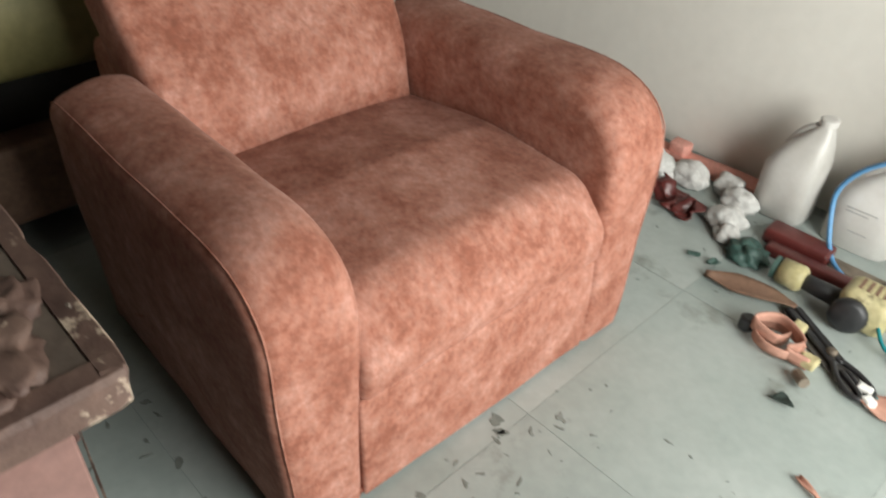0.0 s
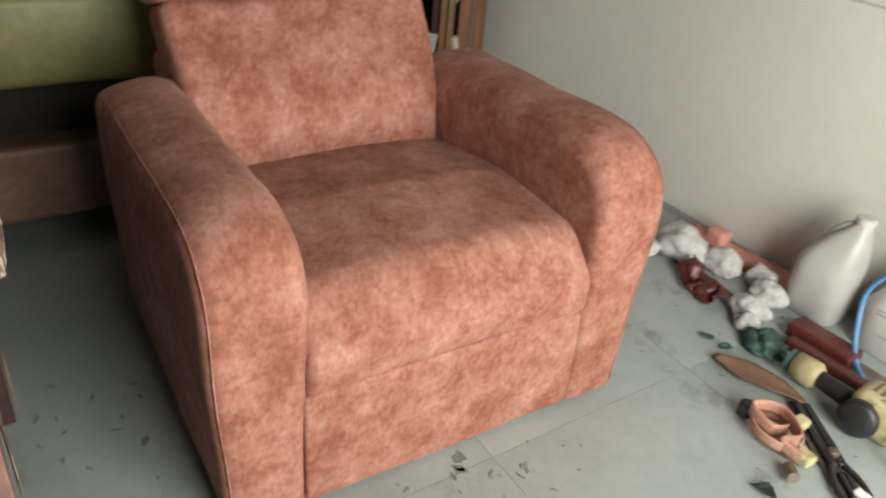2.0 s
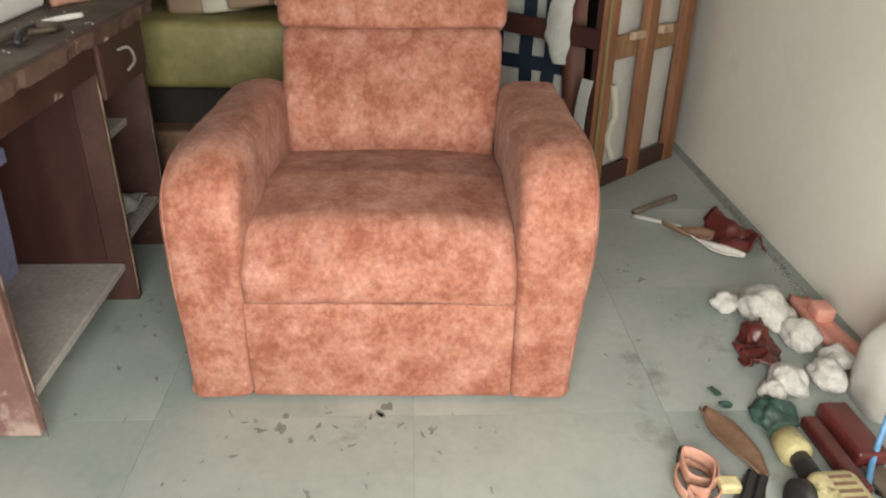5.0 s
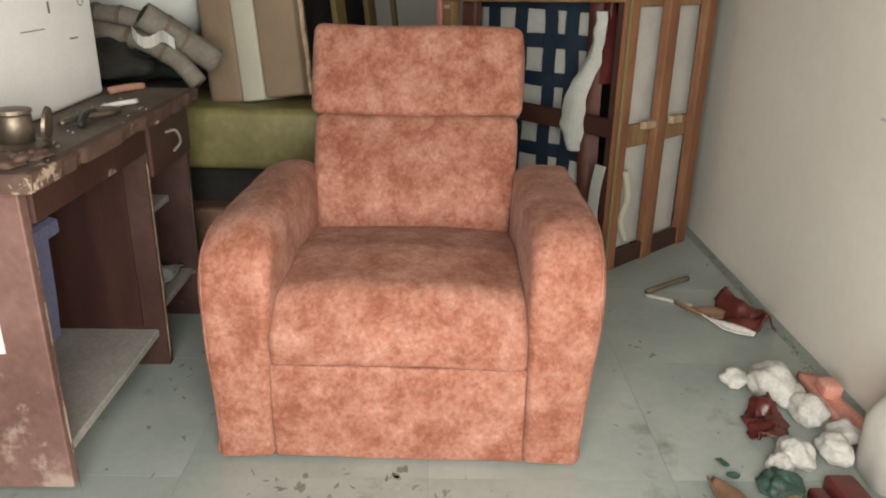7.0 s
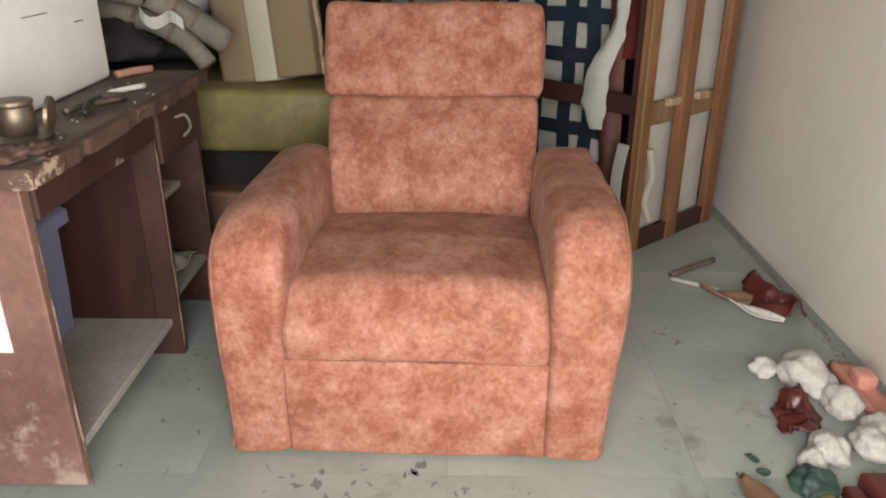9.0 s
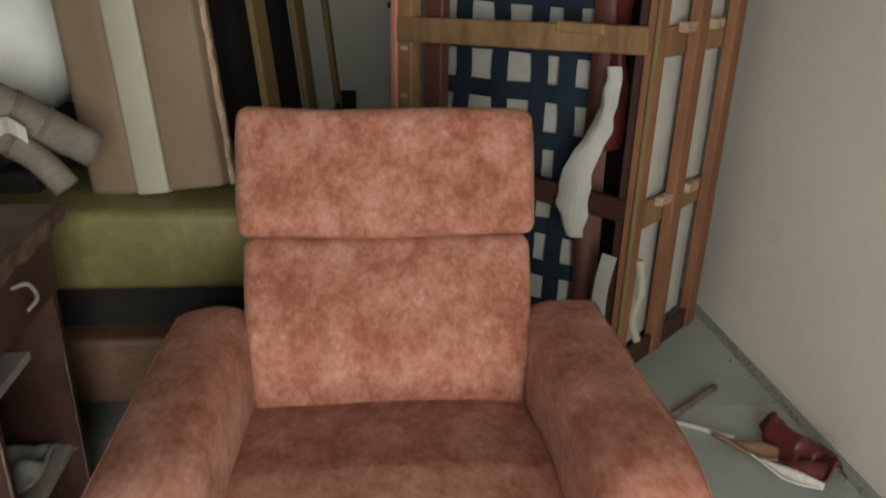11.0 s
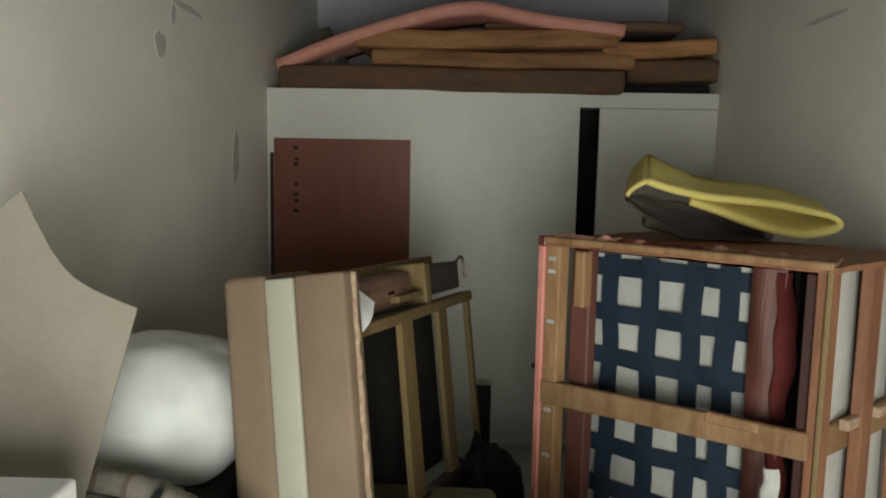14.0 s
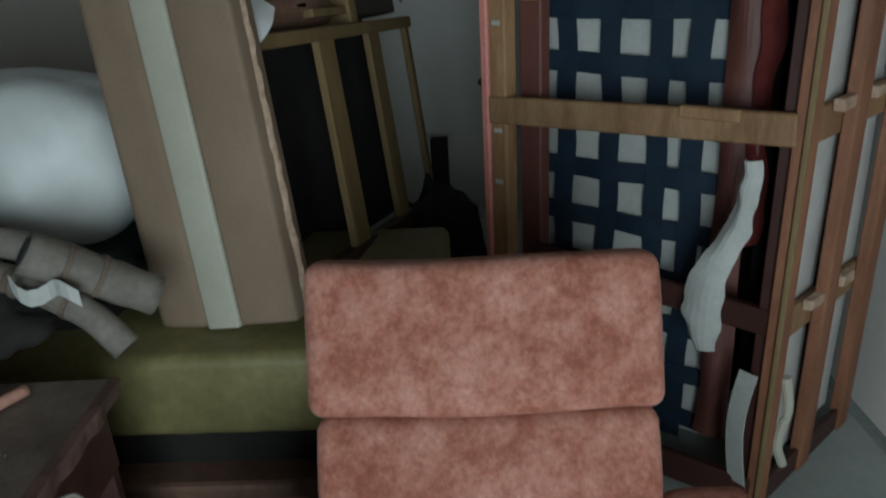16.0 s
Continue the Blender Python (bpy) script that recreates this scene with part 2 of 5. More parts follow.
M["ink"] = mat("faint_ink", [(0.10, 0.095, 0.09), (0.17, 0.16, 0.15)], scale=20, rough=0.9)
M["pale_ink"] = mat("faded_grey_print", [(0.34, 0.33, 0.32), (0.44, 0.43, 0.42)], scale=60, rough=0.9)
M["dirt"] = mat("skirting_grime", [(0.10, 0.075, 0.055), (0.17, 0.13, 0.10)], scale=15, rough=0.95, bump=0.5)
M["green_scrap"] = mat("dark_green_scrap", [(0.03, 0.07, 0.06), (0.06, 0.11, 0.09)], scale=8, rough=0.5, bump=0.2)
M["dark_leather"] = mat("dark_grey_leather", [(0.055, 0.05, 0.046), (0.10, 0.092, 0.085)], scale=9, rough=0.65, bump=0.2)
M["edging_bare"] = mat("split_bare_edge", [(0.10, 0.06, 0.048), (0.20, 0.135, 0.105)], scale=16, rough=0.85, bump=0.4, spots=(0.42, 0.33, 0.26), spot_scale=11, spot_at=0.50, spot_soft=0.06)
M["dull_red"] = mat("dull_red_covering", [(0.095, 0.034, 0.025), (0.145, 0.054, 0.040)], scale=5, rough=0.6, bump=0.2, grit=0.1, stretch=(1, 1, 0.5))
M["liner"] = mat("pale_underside_liner", [(0.4324, 0.4186, 0.391), (0.5152, 0.506, 0.4784)], scale=6, rough=0.9, bump=0.15, fine=60, grit=0.04, spots=(0.44, 0.42, 0.38), spot_scale=4, spot_at=0.66, spot_soft=0.15)
M["black_rubber"] = mat("black_rubber_foot", [(0.015, 0.015, 0.015), (0.03, 0.03, 0.03)], scale=8, rough=0.7)


# ---- mesh helpers ----
def part(name, bm, material, parent=None, label="", smooth=False):
    """Links a bmesh as one mesh object, under its thing when it has one."""
    bmesh.ops.recalc_face_normals(bm, faces=bm.faces)
    me = bpy.data.meshes.new(name)
    bm.to_mesh(me)
    bm.free()
    me.materials.append(M[material])
    if smooth:
        me.shade_smooth()
    ob = new(name, me)
    if parent is not None:
        ob.parent = parent
    if label:
        ob["label"] = label
    return ob


def thing(name, m, label, category, group="", kind=""):
    ob = new(name)
    ob.empty_display_size = 0.05
    ob.matrix_world = m
    return tagged(ob, label, category, group, kind)


def box(x0, x1, y0, y1, z0, z1, bevel=0.0, seg=2, m=None):
    bm = bmesh.new()
    bmesh.ops.create_cube(bm, size=1)
    bmesh.ops.transform(bm, matrix=Matrix.LocRotScale(((x0 + x1) / 2, (y0 + y1) / 2, (z0 + z1) / 2), None, (abs(x1 - x0), abs(y1 - y0), abs(z1 - z0))), verts=bm.verts)
    if bevel:
        bmesh.ops.bevel(bm, geom=list(bm.edges), offset=bevel, segments=seg, affect="EDGES", profile=0.5)
    if m is not None:
        bmesh.ops.transform(bm, matrix=m, verts=bm.verts)
    return bm


def beam(a, b, width, depth, up=(0, 0, 1), bevel=0.004):
    """A squared timber from a to b; width lies across, depth along up."""
    a, b = Vector(a), Vector(b)
    z = (b - a).normalized()
    y = Vector(up)
    y = (y - z * y.dot(z)).normalized()
    x = y.cross(z)
    m = Matrix((x, y, z)).transposed().to_4x4()
    m.translation = a
    return box(-width / 2, width / 2, -depth / 2, depth / 2, 0, (b - a).length, bevel, 1, m)


def rough_up(bm, amount, scale=8.0, shift=0.0):
    for v in bm.verts:
        v.co += amount * noise.noise_vector(v.co * scale + Vector((shift, 0, 0)))
    return bm


def pillow(profile, y0, y1, rnd, puff=0.0, steps=6, shape=None):
    """A stuffed body: a closed profile in x and z, drawn out along y with rounded rims and puffed sides."""
    pts = [Vector(p) for p in profile]
    c = sum(pts, Vector((0, 0))) / len(pts)
    n = len(pts)
    rings = []
    for k in (0.25, 0.5, 0.75, 0.9):
        rings.append((None, k, -puff * (1 - k ** 2)))
    rings2 = []
    for i in range(6):
        a = i / 5 * math.pi / 2
        rings2.append((rnd * (1 - math.sin(a)), 1, rnd * (1 - math.cos(a))))
    bm = bmesh.new()

    def inset(d):
        out = []
        for i, p in enumerate(pts):
            t = (pts[(i + 1) % n] - pts[i - 1]).normalized()
            nn = Vector((t.y, -t.x))
            if (p + nn * 0.001 - c).length > (p - c).length and (p - c).dot(nn) > 0:
                nn = -nn
            out.append(p + nn * d)
        return out

    base = inset(rnd)
    layers = []
    for _, k, dy in rings:
        layers.append([(c.x + (p.x - c.x) * k, y0 + dy, c.y + (p.y - c.y) * k) for p in base])
    for d, _, dy in rings2:
        layers.append([(p.x, y0 + dy, p.y) for p in inset(d)])
    for i in range(1, steps):
        yy = y0 + rnd + (y1 - y0 - 2 * rnd) * i / steps
        layers.append([(p.x, yy, p.y) for p in pts])
    for d, _, dy in reversed(rings2):
        layers.append([(p.x, y1 - dy, p.y) for p in inset(d)])
    for _, k, dy in reversed(rings):
        layers.append([(c.x + (p.x - c.x) * k, y1 - dy, c.y + (p.y - c.y) * k) for p in base])
    vs = [[bm.verts.new(shape(Vector(p)) if shape else p) for p in lay] for lay in layers]
    for a, b in zip(vs, vs[1:]):
        for i in range(n):
            bm.faces.new((a[i], a[(i + 1) % n], b[(i + 1) % n], b[i]))
    bm.faces.new(vs[0])
    bm.faces.new(reversed(vs[-1]))
    return bm


def smooth_profile(points, step=0.02):
    """Resamples a closed outline at even steps."""
    out = []
    for a, b in zip(points, points[1:] + points[:1]):
        a, b = Vector(a), Vector(b)
        k = max(1, round((b - a).length / step))
        out += [tuple(a.lerp(b, i / k)) for i in range(k)]
    return out


def fillet(points, radii, seg=6):
    """Rounds the corners of a closed outline."""
    out = []
    n = len(points)
    for i, (p, r) in enumerate(zip(points, radii)):
        p, a, b = Vector(p), Vector(points[i - 1]), Vector(points[(i + 1) % n])
        if r <= 0:
            out.append(tuple(p))
            continue
        u, v = (a - p).normalized(), (b - p).normalized()
        half = u.angle(v) / 2
        d = min(r / math.tan(half), 0.48 * (a - p).length, 0.48 * (b - p).length)
        s, e = p + u * d, p + v * d
        for k in range(seg + 1):
            t = k / seg
            out.append(tuple(s * (1 - t) ** 2 + p * 2 * t * (1 - t) + e * t ** 2))
    return out


def tube(points, radius, sides=8, closed=False, taper=None):
    """A round bar or cable along a line of points."""
    pts = [Vector(p) for p in points]
    bm = bmesh.new()
    rings = []
    up = Vector((0.13, 0.2, 1)).normalized()
    for i, p in enumerate(pts):
        t = (pts[min(i + 1, len(pts) - 1)] - pts[max(i - 1, 0)]).normalized()
        x = t.cross(up)
        x = x.normalized() if x.length > 0.05 else t.cross(Vector((1, 0, 0))).normalized()
        y = t.cross(x)
        r = radius * (taper[i] if taper else 1)
        rings.append([bm.verts.new(p + r * (x * math.cos(a) + y * math.sin(a))) for a in (2 * math.pi * k / sides for k in range(sides))])
    for a, b in zip(rings, rings[1:]):
        for k in range(sides):
            bm.faces.new((a[k], a[(k + 1) % sides], b[(k + 1) % sides], b[k]))
    bm.faces.new(rings[0])
    bm.faces.new(reversed(rings[-1]))
    return bm


def spline(points, per=8):
    """A smooth line through points."""
    p = [Vector(q) for q in points]
    p = [2 * p[0] - p[1]] + p + [2 * p[-1] - p[-2]]
    out = []
    for a, b, c, d in zip(p, p[1:], p[2:], p[3:]):
        for i in range(per):
            t = i / per
            out.append(0.5 * (2 * b + (c - a) * t + (2 * a - 5 * b + 4 * c - d) * t * t + (3 * b - a - 3 * c + d) * t ** 3))
    return out + [p[-2]]


def lathe(profile, sides=20, m=None):
    """A turned body from (radius, height) pairs."""
    bm = bmesh.new()
    rings = [[bm.verts.new((r * math.cos(a), r * math.sin(a), z)) for a in (2 * math.pi * k / sides for k in range(sides))] for r, z in profile]
    for a, b in zip(rings, rings[1:]):
        for k in range(sides):
            bm.faces.new((a[k], a[(k + 1) % sides], b[(k + 1) % sides], b[k]))
    bm.faces.new(reversed(rings[0]))
    bm.faces.new(rings[-1])
    if m is not None:
        bmesh.ops.transform(bm, matrix=m, verts=bm.verts)
    return bm


def sheet(f, nu, nv, thick):
    """A bent sheet with thickness; f gives a place for u, v in 0..1."""
    bm = bmesh.new()
    g = [[Vector(f(i / nu, j / nv)) for j in range(nv + 1)] for i in range(nu + 1)]
    top, low = [], []
    for i in range(nu + 1):
        a, b = [], []
        for j in range(nv + 1):
            du = g[min(i + 1, nu)][j] - g[max(i - 1, 0)][j]
            dv = g[i][min(j + 1, nv)] - g[i][max(j - 1, 0)]
            nn = du.cross(dv)
            nn = nn.normalized() if nn.length > 1e-9 else Vector((0, 0, 1))
            a.append(bm.verts.new(g[i][j] + nn * thick / 2))
            b.append(bm.verts.new(g[i][j] - nn * thick / 2))
        top.append(a)
        low.append(b)
    for i in range(nu):
        for j in range(nv):
            bm.faces.new((top[i][j], top[i + 1][j], top[i + 1][j + 1], top[i][j + 1]))
            bm.faces.new((low[i][j], low[i][j + 1], low[i + 1][j + 1], low[i + 1][j]))
    for i in range(nu):
        for j in (0, nv):
            bm.faces.new((top[i][j], low[i][j], low[i + 1][j], top[i + 1][j]))
    for j in range(nv):
        for i in (0, nu):
            bm.faces.new((top[i][j], top[i][j + 1], low[i][j + 1], low[i][j]))
    return bm


# ---- the room: its axes stand a little askew to the armchair's ----
ROOM = pose(0, 0, 0, 0, 0, 1.5)
RIGHT, LEFT, BACK, FRONT, TOP = 1.685, -0.985, -3.82, 1.74, 3.0
FAR = -5.2


def structure(name, bm, material, label, category):
    ob = part(name, bm, material)
    ob.matrix_world = ROOM
    return tagged(ob, label, category, kind="structure")


structure("ground", box(-40, 60, -40, 40, -0.30, -0.05), "joint", "grey mortar bed under the stone floor and yard", "ground")
# unseen stretch of floor under the lamp, darkened to cut its bounce light
M["near_floor"] = mat("dark_bounce_cutting_floor", [(0.0525, 0.0525, 0.049), (0.077, 0.077, 0.07)], scale=4, rough=0.85, bump=0.1)
structure("threshold", box(1.17, FRONT + 0.15, LEFT - 0.1, RIGHT + 0.1, -0.05, -0.002), "near_floor", "unseen floor by the shop opening, dark to cut bounce light", "floor")
floor = structure("floor", box(FAR, 1.17, LEFT - 0.1, RIGHT + 0.1, -0.05, -0.0012), "joint", "grey green stone slab floor with dark joints", "floor")
structure("wall_right", box(FAR - 0.15, FRONT, RIGHT, RIGHT + 0.15, -0.04, TOP), "plaster", "cream painted plaster wall with faint scuffs", "wall")
structure("wall_left", box(FAR - 0.15, -0.55, LEFT - 0.15, LEFT, -0.04, TOP), "plaster", "cream painted plaster wall with grey smudges", "wall")
# added out of view, dark so that little light bounces onto the armchair's left side
structure("wall_left_near", box(-0.55, FRONT, LEFT - 0.15, LEFT + 0.01, -0.04, TOP), "umber", "unseen closing wall beside the desk, dark to cut bounce light", "wall")
structure("wall_back", box(FAR - 0.15, FAR, LEFT, RIGHT, -0.04, TOP), "lilac_plaster", "lilac grey plaster wall above the loft", "wall")
# unseen wall, coloured dark to keep the fill light low
structure("wall_front_left", box(FRONT, FRONT + 0.15, LEFT - 0.15, -0.06, -0.04, TOP), "umber", "unseen closing wall beside the shop opening, dark to cut bounce light", "wall")
structure("wall_front_right", box(FRONT, FRONT + 0.15, 1.18, RIGHT + 0.15, -0.04, TOP), "plaster", "narrow cream plaster pier beside the shop opening", "wall")
# unseen lintel, dark for less fill light
structure("wall_front_lintel", box(FRONT, FRONT + 0.15, -0.06, 1.18, 1.95, TOP), "umber", "unseen lintel over the shop opening, dark to cut bounce light", "wall")
structure("ceiling", box(FAR - 0.15, FRONT + 0.15, LEFT - 0.15, RIGHT + 0.15, TOP, TOP + 0.12), "ceiling", "unseen ceiling slab, dark to cut bounce light", "ceiling")
structure("pilaster", box(0.36, 0.80, RIGHT - 0.105, RIGHT, -0.005, TOP, 0.006, 2), "plaster", "cream plaster pilaster standing out from the wall", "pilaster")
# the partition under the loft, with its narrow dark gap
structure("partition_panel", box(BACK - 0.03, BACK, LEFT, 0.885, -0.005, 2.165), "pale_plaster", "white painted partition board under the loft", "partition")
structure("partition_door", box(BACK - 0.022, BACK + 0.012, 1.000, RIGHT - 0.003, -0.004, 2.072, 0.003, 1), "pale_plaster", "white painted partition door standing ajar", "door")
structure("partition_lintel", box(BACK - 0.03, BACK, 0.885, RIGHT, 2.075, 2.165, 0.002, 1), "pale_plaster", "white painted strip above the partition door", "partition")
structure("loft_deck", box(FAR, BACK - 0.03, LEFT, RIGHT, 2.10, 2.16), "pale_plaster", "white loft deck over the partition", "loft")
# black sheet added behind the gap, its colour giving the darkness inside
structure("closet_lining", box(BACK - 0.55, BACK - 0.5, LEFT, RIGHT, -0.005, 2.10), "dark", "black sheet added behind the partition to darken the door gap", "wall")


# ---- the recliner armchair ----
def recliner():
    chair = thing("recliner_armchair", pose(0, 0, 0), "terracotta mottled suede recliner armchair with plump arms", "armchair")

    def arm(y0, y1, side):
        outline = fillet([(0.010, 0.007), (0.010, 0.585), (-0.70, 0.568), (-0.70, 0.02)], [0.006, 0.17, 0.05, 0.01], 10)
        inner, outer = (y1, y0) if side < 0 else (y0, y1)

        def shape(p):
            k = (p.y - inner) / (outer - inner)
            b = max(0.0, math.sin(min(1.0, max(0.0, (p.z - 0.03) / 0.52)) ** 1.2 * math.pi * 0.62))
            p.y += side * (0.026 if side > 0 else 0.016) * b * k
            p.y -= side * (0.002 if side > 0 else 0.013) * b * (1 - k)
            p.z -= (0.006 if side > 0 else 0.032) * max(0.0, k - 0.45) ** 1.5 * max(0.0, p.z - 0.4) / 0.17 * 2
            p.z -= 0.022 * max(0.0, (0.42 - k) / 0.42) ** 2 * max(0.0, min(1.0, (p.z - 0.40) / 0.15))
            return p + 0.004 * noise.noise_vector(p * 7)

        rest = part("armrest", pillow(smooth_profile(outline, 0.03), y0, y1, 0.024, 0.008, 9, shape), "velvet", chair, smooth=True)
        for y in ((y0 + 0.009) if side < 0 else (y1 - 0.009),):
            edge = [shape(Vector((x - 0.004 if x > 0 else x, y, z - 0.004))) for x, z in smooth_profile(outline, 0.03) if z > 0.03 and x > -0.69]
            part("piping", tube(edge, 0.0016, 6), "velvet", rest, "raised stitched seam", True)
        return rest

    arm(0.0, 0.137, -1)
    arm(0.722, 0.86, 1)
    seat = smooth_profile(fillet([(-0.60, 0.26), (-0.60, 0.388), (-0.30, 0.425), (-0.055, 0.418), (0.022, 0.335), (0.014, 0.258), (-0.03, 0.252)], [0.01, 0.02, 0.1, 0.09, 0.05, 0.02, 0.01], 6), 0.03)

    def dome(p):
        k = 1 - ((p.y - 0.43) / 0.29) ** 2
        if p.z > 0.33:
            p.z += 0.018 * k * min(1, (p.z - 0.33) / 0.08)
        return p + 0.005 * noise.noise_vector(p * 6)

    part("seat_cushion", pillow(seat, 0.139, 0.721, 0.020, 0.0, 10, dome), "velvet", chair, smooth=True)
    foot = smooth_profile(fillet([(-0.10, 0.010), (-0.10, 0.256), (0.006, 0.256), (0.011, 0.14), (0.009, 0.010)], [0.01, 0.01, 0.008, 0.1, 0.008], 5), 0.03)
    part("footrest_panel", pillow(foot, 0.136, 0.724, 0.007, 0.0, 10, lambda p: p + 0.003 * noise.noise_vector(p * 8)), "velvet", chair, smooth=True)
    back = smooth_profile(fillet([(-0.53, 0.345), (-0.585, 0.52), (-0.715, 0.698), (-0.85, 0.66), (-0.74, 0.36)], [0.03, 0.25, 0.036, 0.03, 0.03], 6), 0.03)

    def fill_out(p):
        k = max(0.0, 1 - ((p.y - 0.43) / 0.32) ** 2)
        p.x += 0.016 * k * max(0.0, math.sin((p.z - 0.35) / 0.36 * math.pi))
        p.y = 0.43 + (p.y - 0.43) * (0.93 + 0.07 * min(1.0, max(0.0, (p.z - 0.36) / 0.30)))
        return p + 0.005 * noise.noise_vector(p * 6)

    part("back_cushion", pillow(back, 0.130, 0.732, 0.026, 0.006, 10, fill_out), "velvet", chair, smooth=True)
    head = smooth_profile(fillet([(-0.713, 0.699), (-0.828, 0.948), (-0.935, 0.915), (-0.845, 0.655)], [0.034, 0.035, 0.045, 0.03], 7), 0.03)

    def fill_head(p):
        k = max(0.0, 1 - ((p.y - 0.43) / 0.33) ** 2)
        p.x += 0.014 * k
        return p + 0.005 * noise.noise_vector(p * 6 + Vector((3, 0, 0)))

    part("headrest", pillow(head, 0.116, 0.748, 0.028, 0.008, 10, fill_head), "velvet", chair, smooth=True)
    part("back_shell", box(-0.89, -0.72, 0.14, 0.72, 0.05, 0.56, 0.03, 3), "velvet", chair, smooth=True)
    for x, y in ((-0.10, 0.08), (-0.06, 0.775), (-0.82, 0.08), (-0.82, 0.78)):
        foot = lathe([(0.028, 0), (0.03, 0.02), (0.026, 0.04)], 14, pose(x, y, 0))
        part("foot", foot, "black_rubber", chair, "black rubber foot")
    return chair


recliner()


# ---- the worn desk ----
def ragged_edge(x0, x1, y, z0, z1, seed):
    """The chipped front edge of the desk top: a strip whose lower rim is broken away unevenly."""
    bm = bmesh.new()
    n = 60
    rows = []
    for i in range(n + 1):
        x = x0 + (x1 - x0) * i / n
        q = noise.noise((x * 16 + seed, 0.3, 0.7))
        d = 0.010 * max(0, q)
        rows.append([bm.verts.new(p) for p in ((x, y - 0.02, z1), (x, y - d * 0.5, z1 - 0.002), (x, y + 0.003 - d, z1 - 0.008), (x, y + 0.002 - d * 1.5, (z0 + z1) / 2 - 0.3 * d), (x, y - d, z0 + d), (x, y - 0.02, z0))])
    for a, b in zip(rows, rows[1:]):
        for k in range(6):
            bm.faces.new((a[k], a[(k + 1) % 6], b[(k + 1) % 6], b[k]))
    bm.faces.new(rows[0])
    bm.faces.new(rows[-1])
    return bm


def desk():
    d = thing("desk", pose(0, 0, 0, 0, 0, 1.5), "old brown painted wooden desk with chipped edges", "desk")
    d0, y_in, y_back = 0.174, -0.274, -0.93
    top = box(-0.80, d0 + 0.022, y_back, -0.234, 0.722, 0.75, 0.003, 1)
    part("desktop", top, "desk_top", d, "grimy dark worktop")
    part("front_edging", ragged_edge(-0.80, d0 + 0.024, -0.215, 0.715, 0.7515, 2.0), "edging", d, "chipped dark wood edging")
    side = ragged_edge(0, 0.70, 0, 0.712, 0.7515, 9.0)
    bmesh.ops.transform(side, matrix=pose(d0 + 0.028, -0.219, 0, 0, 0, -90), verts=side.verts)
    part("side_edging", side, "edging", d, "chipped dark wood edging")
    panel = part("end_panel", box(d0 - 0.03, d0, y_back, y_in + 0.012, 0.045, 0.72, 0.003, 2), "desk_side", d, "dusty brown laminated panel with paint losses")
    strip = beam((d0 - 0.012, y_in + 0.018, 0.0), (d0 - 0.012, y_in + 0.018, 0.715), 0.032, 0.012)
    bmesh.ops.subdivide_edges(strip, edges=list(strip.edges), cuts=12)
    part("edge_lipping", rough_up(strip, 0.006, 36), "edging_bare", d, "split pale wood lipping")
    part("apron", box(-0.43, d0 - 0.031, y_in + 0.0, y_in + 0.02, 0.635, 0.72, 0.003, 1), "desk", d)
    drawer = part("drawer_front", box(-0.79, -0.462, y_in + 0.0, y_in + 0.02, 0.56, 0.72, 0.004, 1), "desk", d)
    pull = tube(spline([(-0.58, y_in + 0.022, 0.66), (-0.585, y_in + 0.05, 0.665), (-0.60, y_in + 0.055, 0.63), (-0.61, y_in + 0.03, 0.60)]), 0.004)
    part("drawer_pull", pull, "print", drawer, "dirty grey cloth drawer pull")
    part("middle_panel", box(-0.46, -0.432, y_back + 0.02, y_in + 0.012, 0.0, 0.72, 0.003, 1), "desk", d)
    # board colour holds the knee space shade
    part("knee_side_board", box(-0.431, -0.426, y_back + 0.05, y_in - 0.05, 0.13, 0.71), "maroon_board", d, "red painted board darkened for the knee space shade")
    lip = beam((-0.436, y_in + 0.018, 0.0), (-0.436, y_in + 0.018, 0.715), 0.030, 0.010)
    bmesh.ops.subdivide_edges(lip, edges=list(lip.edges), cuts=12)
    part("edge_lipping", rough_up(lip, 0.003, 40, 3), "desk", d)
    worn = beam((-0.4235, y_in + 0.0205, 0.02), (-0.4235, y_in + 0.0205, 0.70), 0.009, 0.009)
    bmesh.ops.subdivide_edges(worn, edges=list(worn.edges), cuts=24)
    part("worn_arris", rough_up(worn, 0.006, 33, 5), "chipped", d, "pale bare wood along the worn edge")
    worn = beam((-0.767, y_in + 0.012, 0.02), (-0.767, y_in + 0.012, 0.55), 0.006, 0.006)
    bmesh.ops.subdivide_edges(worn, edges=list(worn.edges), cuts=24)
    part("worn_arris", rough_up(worn, 0.004, 33, 8), "dust", d, "pale bare wood along the worn edge")
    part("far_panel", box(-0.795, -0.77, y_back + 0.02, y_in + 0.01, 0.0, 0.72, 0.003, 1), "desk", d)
    part("back_panel", box(-0.795, d0 - 0.03, y_back, y_back + 0.015, 0.05, 0.72), "maroon_board", d, "red painted board darkened for the knee space shade")
    part("bottom_shelf", box(-0.425, d0 - 0.031, y_back + 0.02, y_in - 0.005, 0.10, 0.122, 0.003, 1), "dust", d, "dust covered bottom shelf")
    part("side_shelf", box(-0.769, -0.461, y_back + 0.02, y_in - 0.01, 0.15, 0.17, 0.002, 1), "dust", d, "dust covered shelf")
    part("side_shelf", box(-0.769, -0.461, y_back + 0.02, y_in - 0.06, 0.40, 0.42, 0.002, 1), "dust", d, "dust covered shelf")
    notice = box(d0 + 0.001, d0 + 0.003, -0.50, -0.345, 0.372, 0.55)
    part("paper_notice", notice, "paper", panel, "white paper stuck on the panel")
    return d


desk()


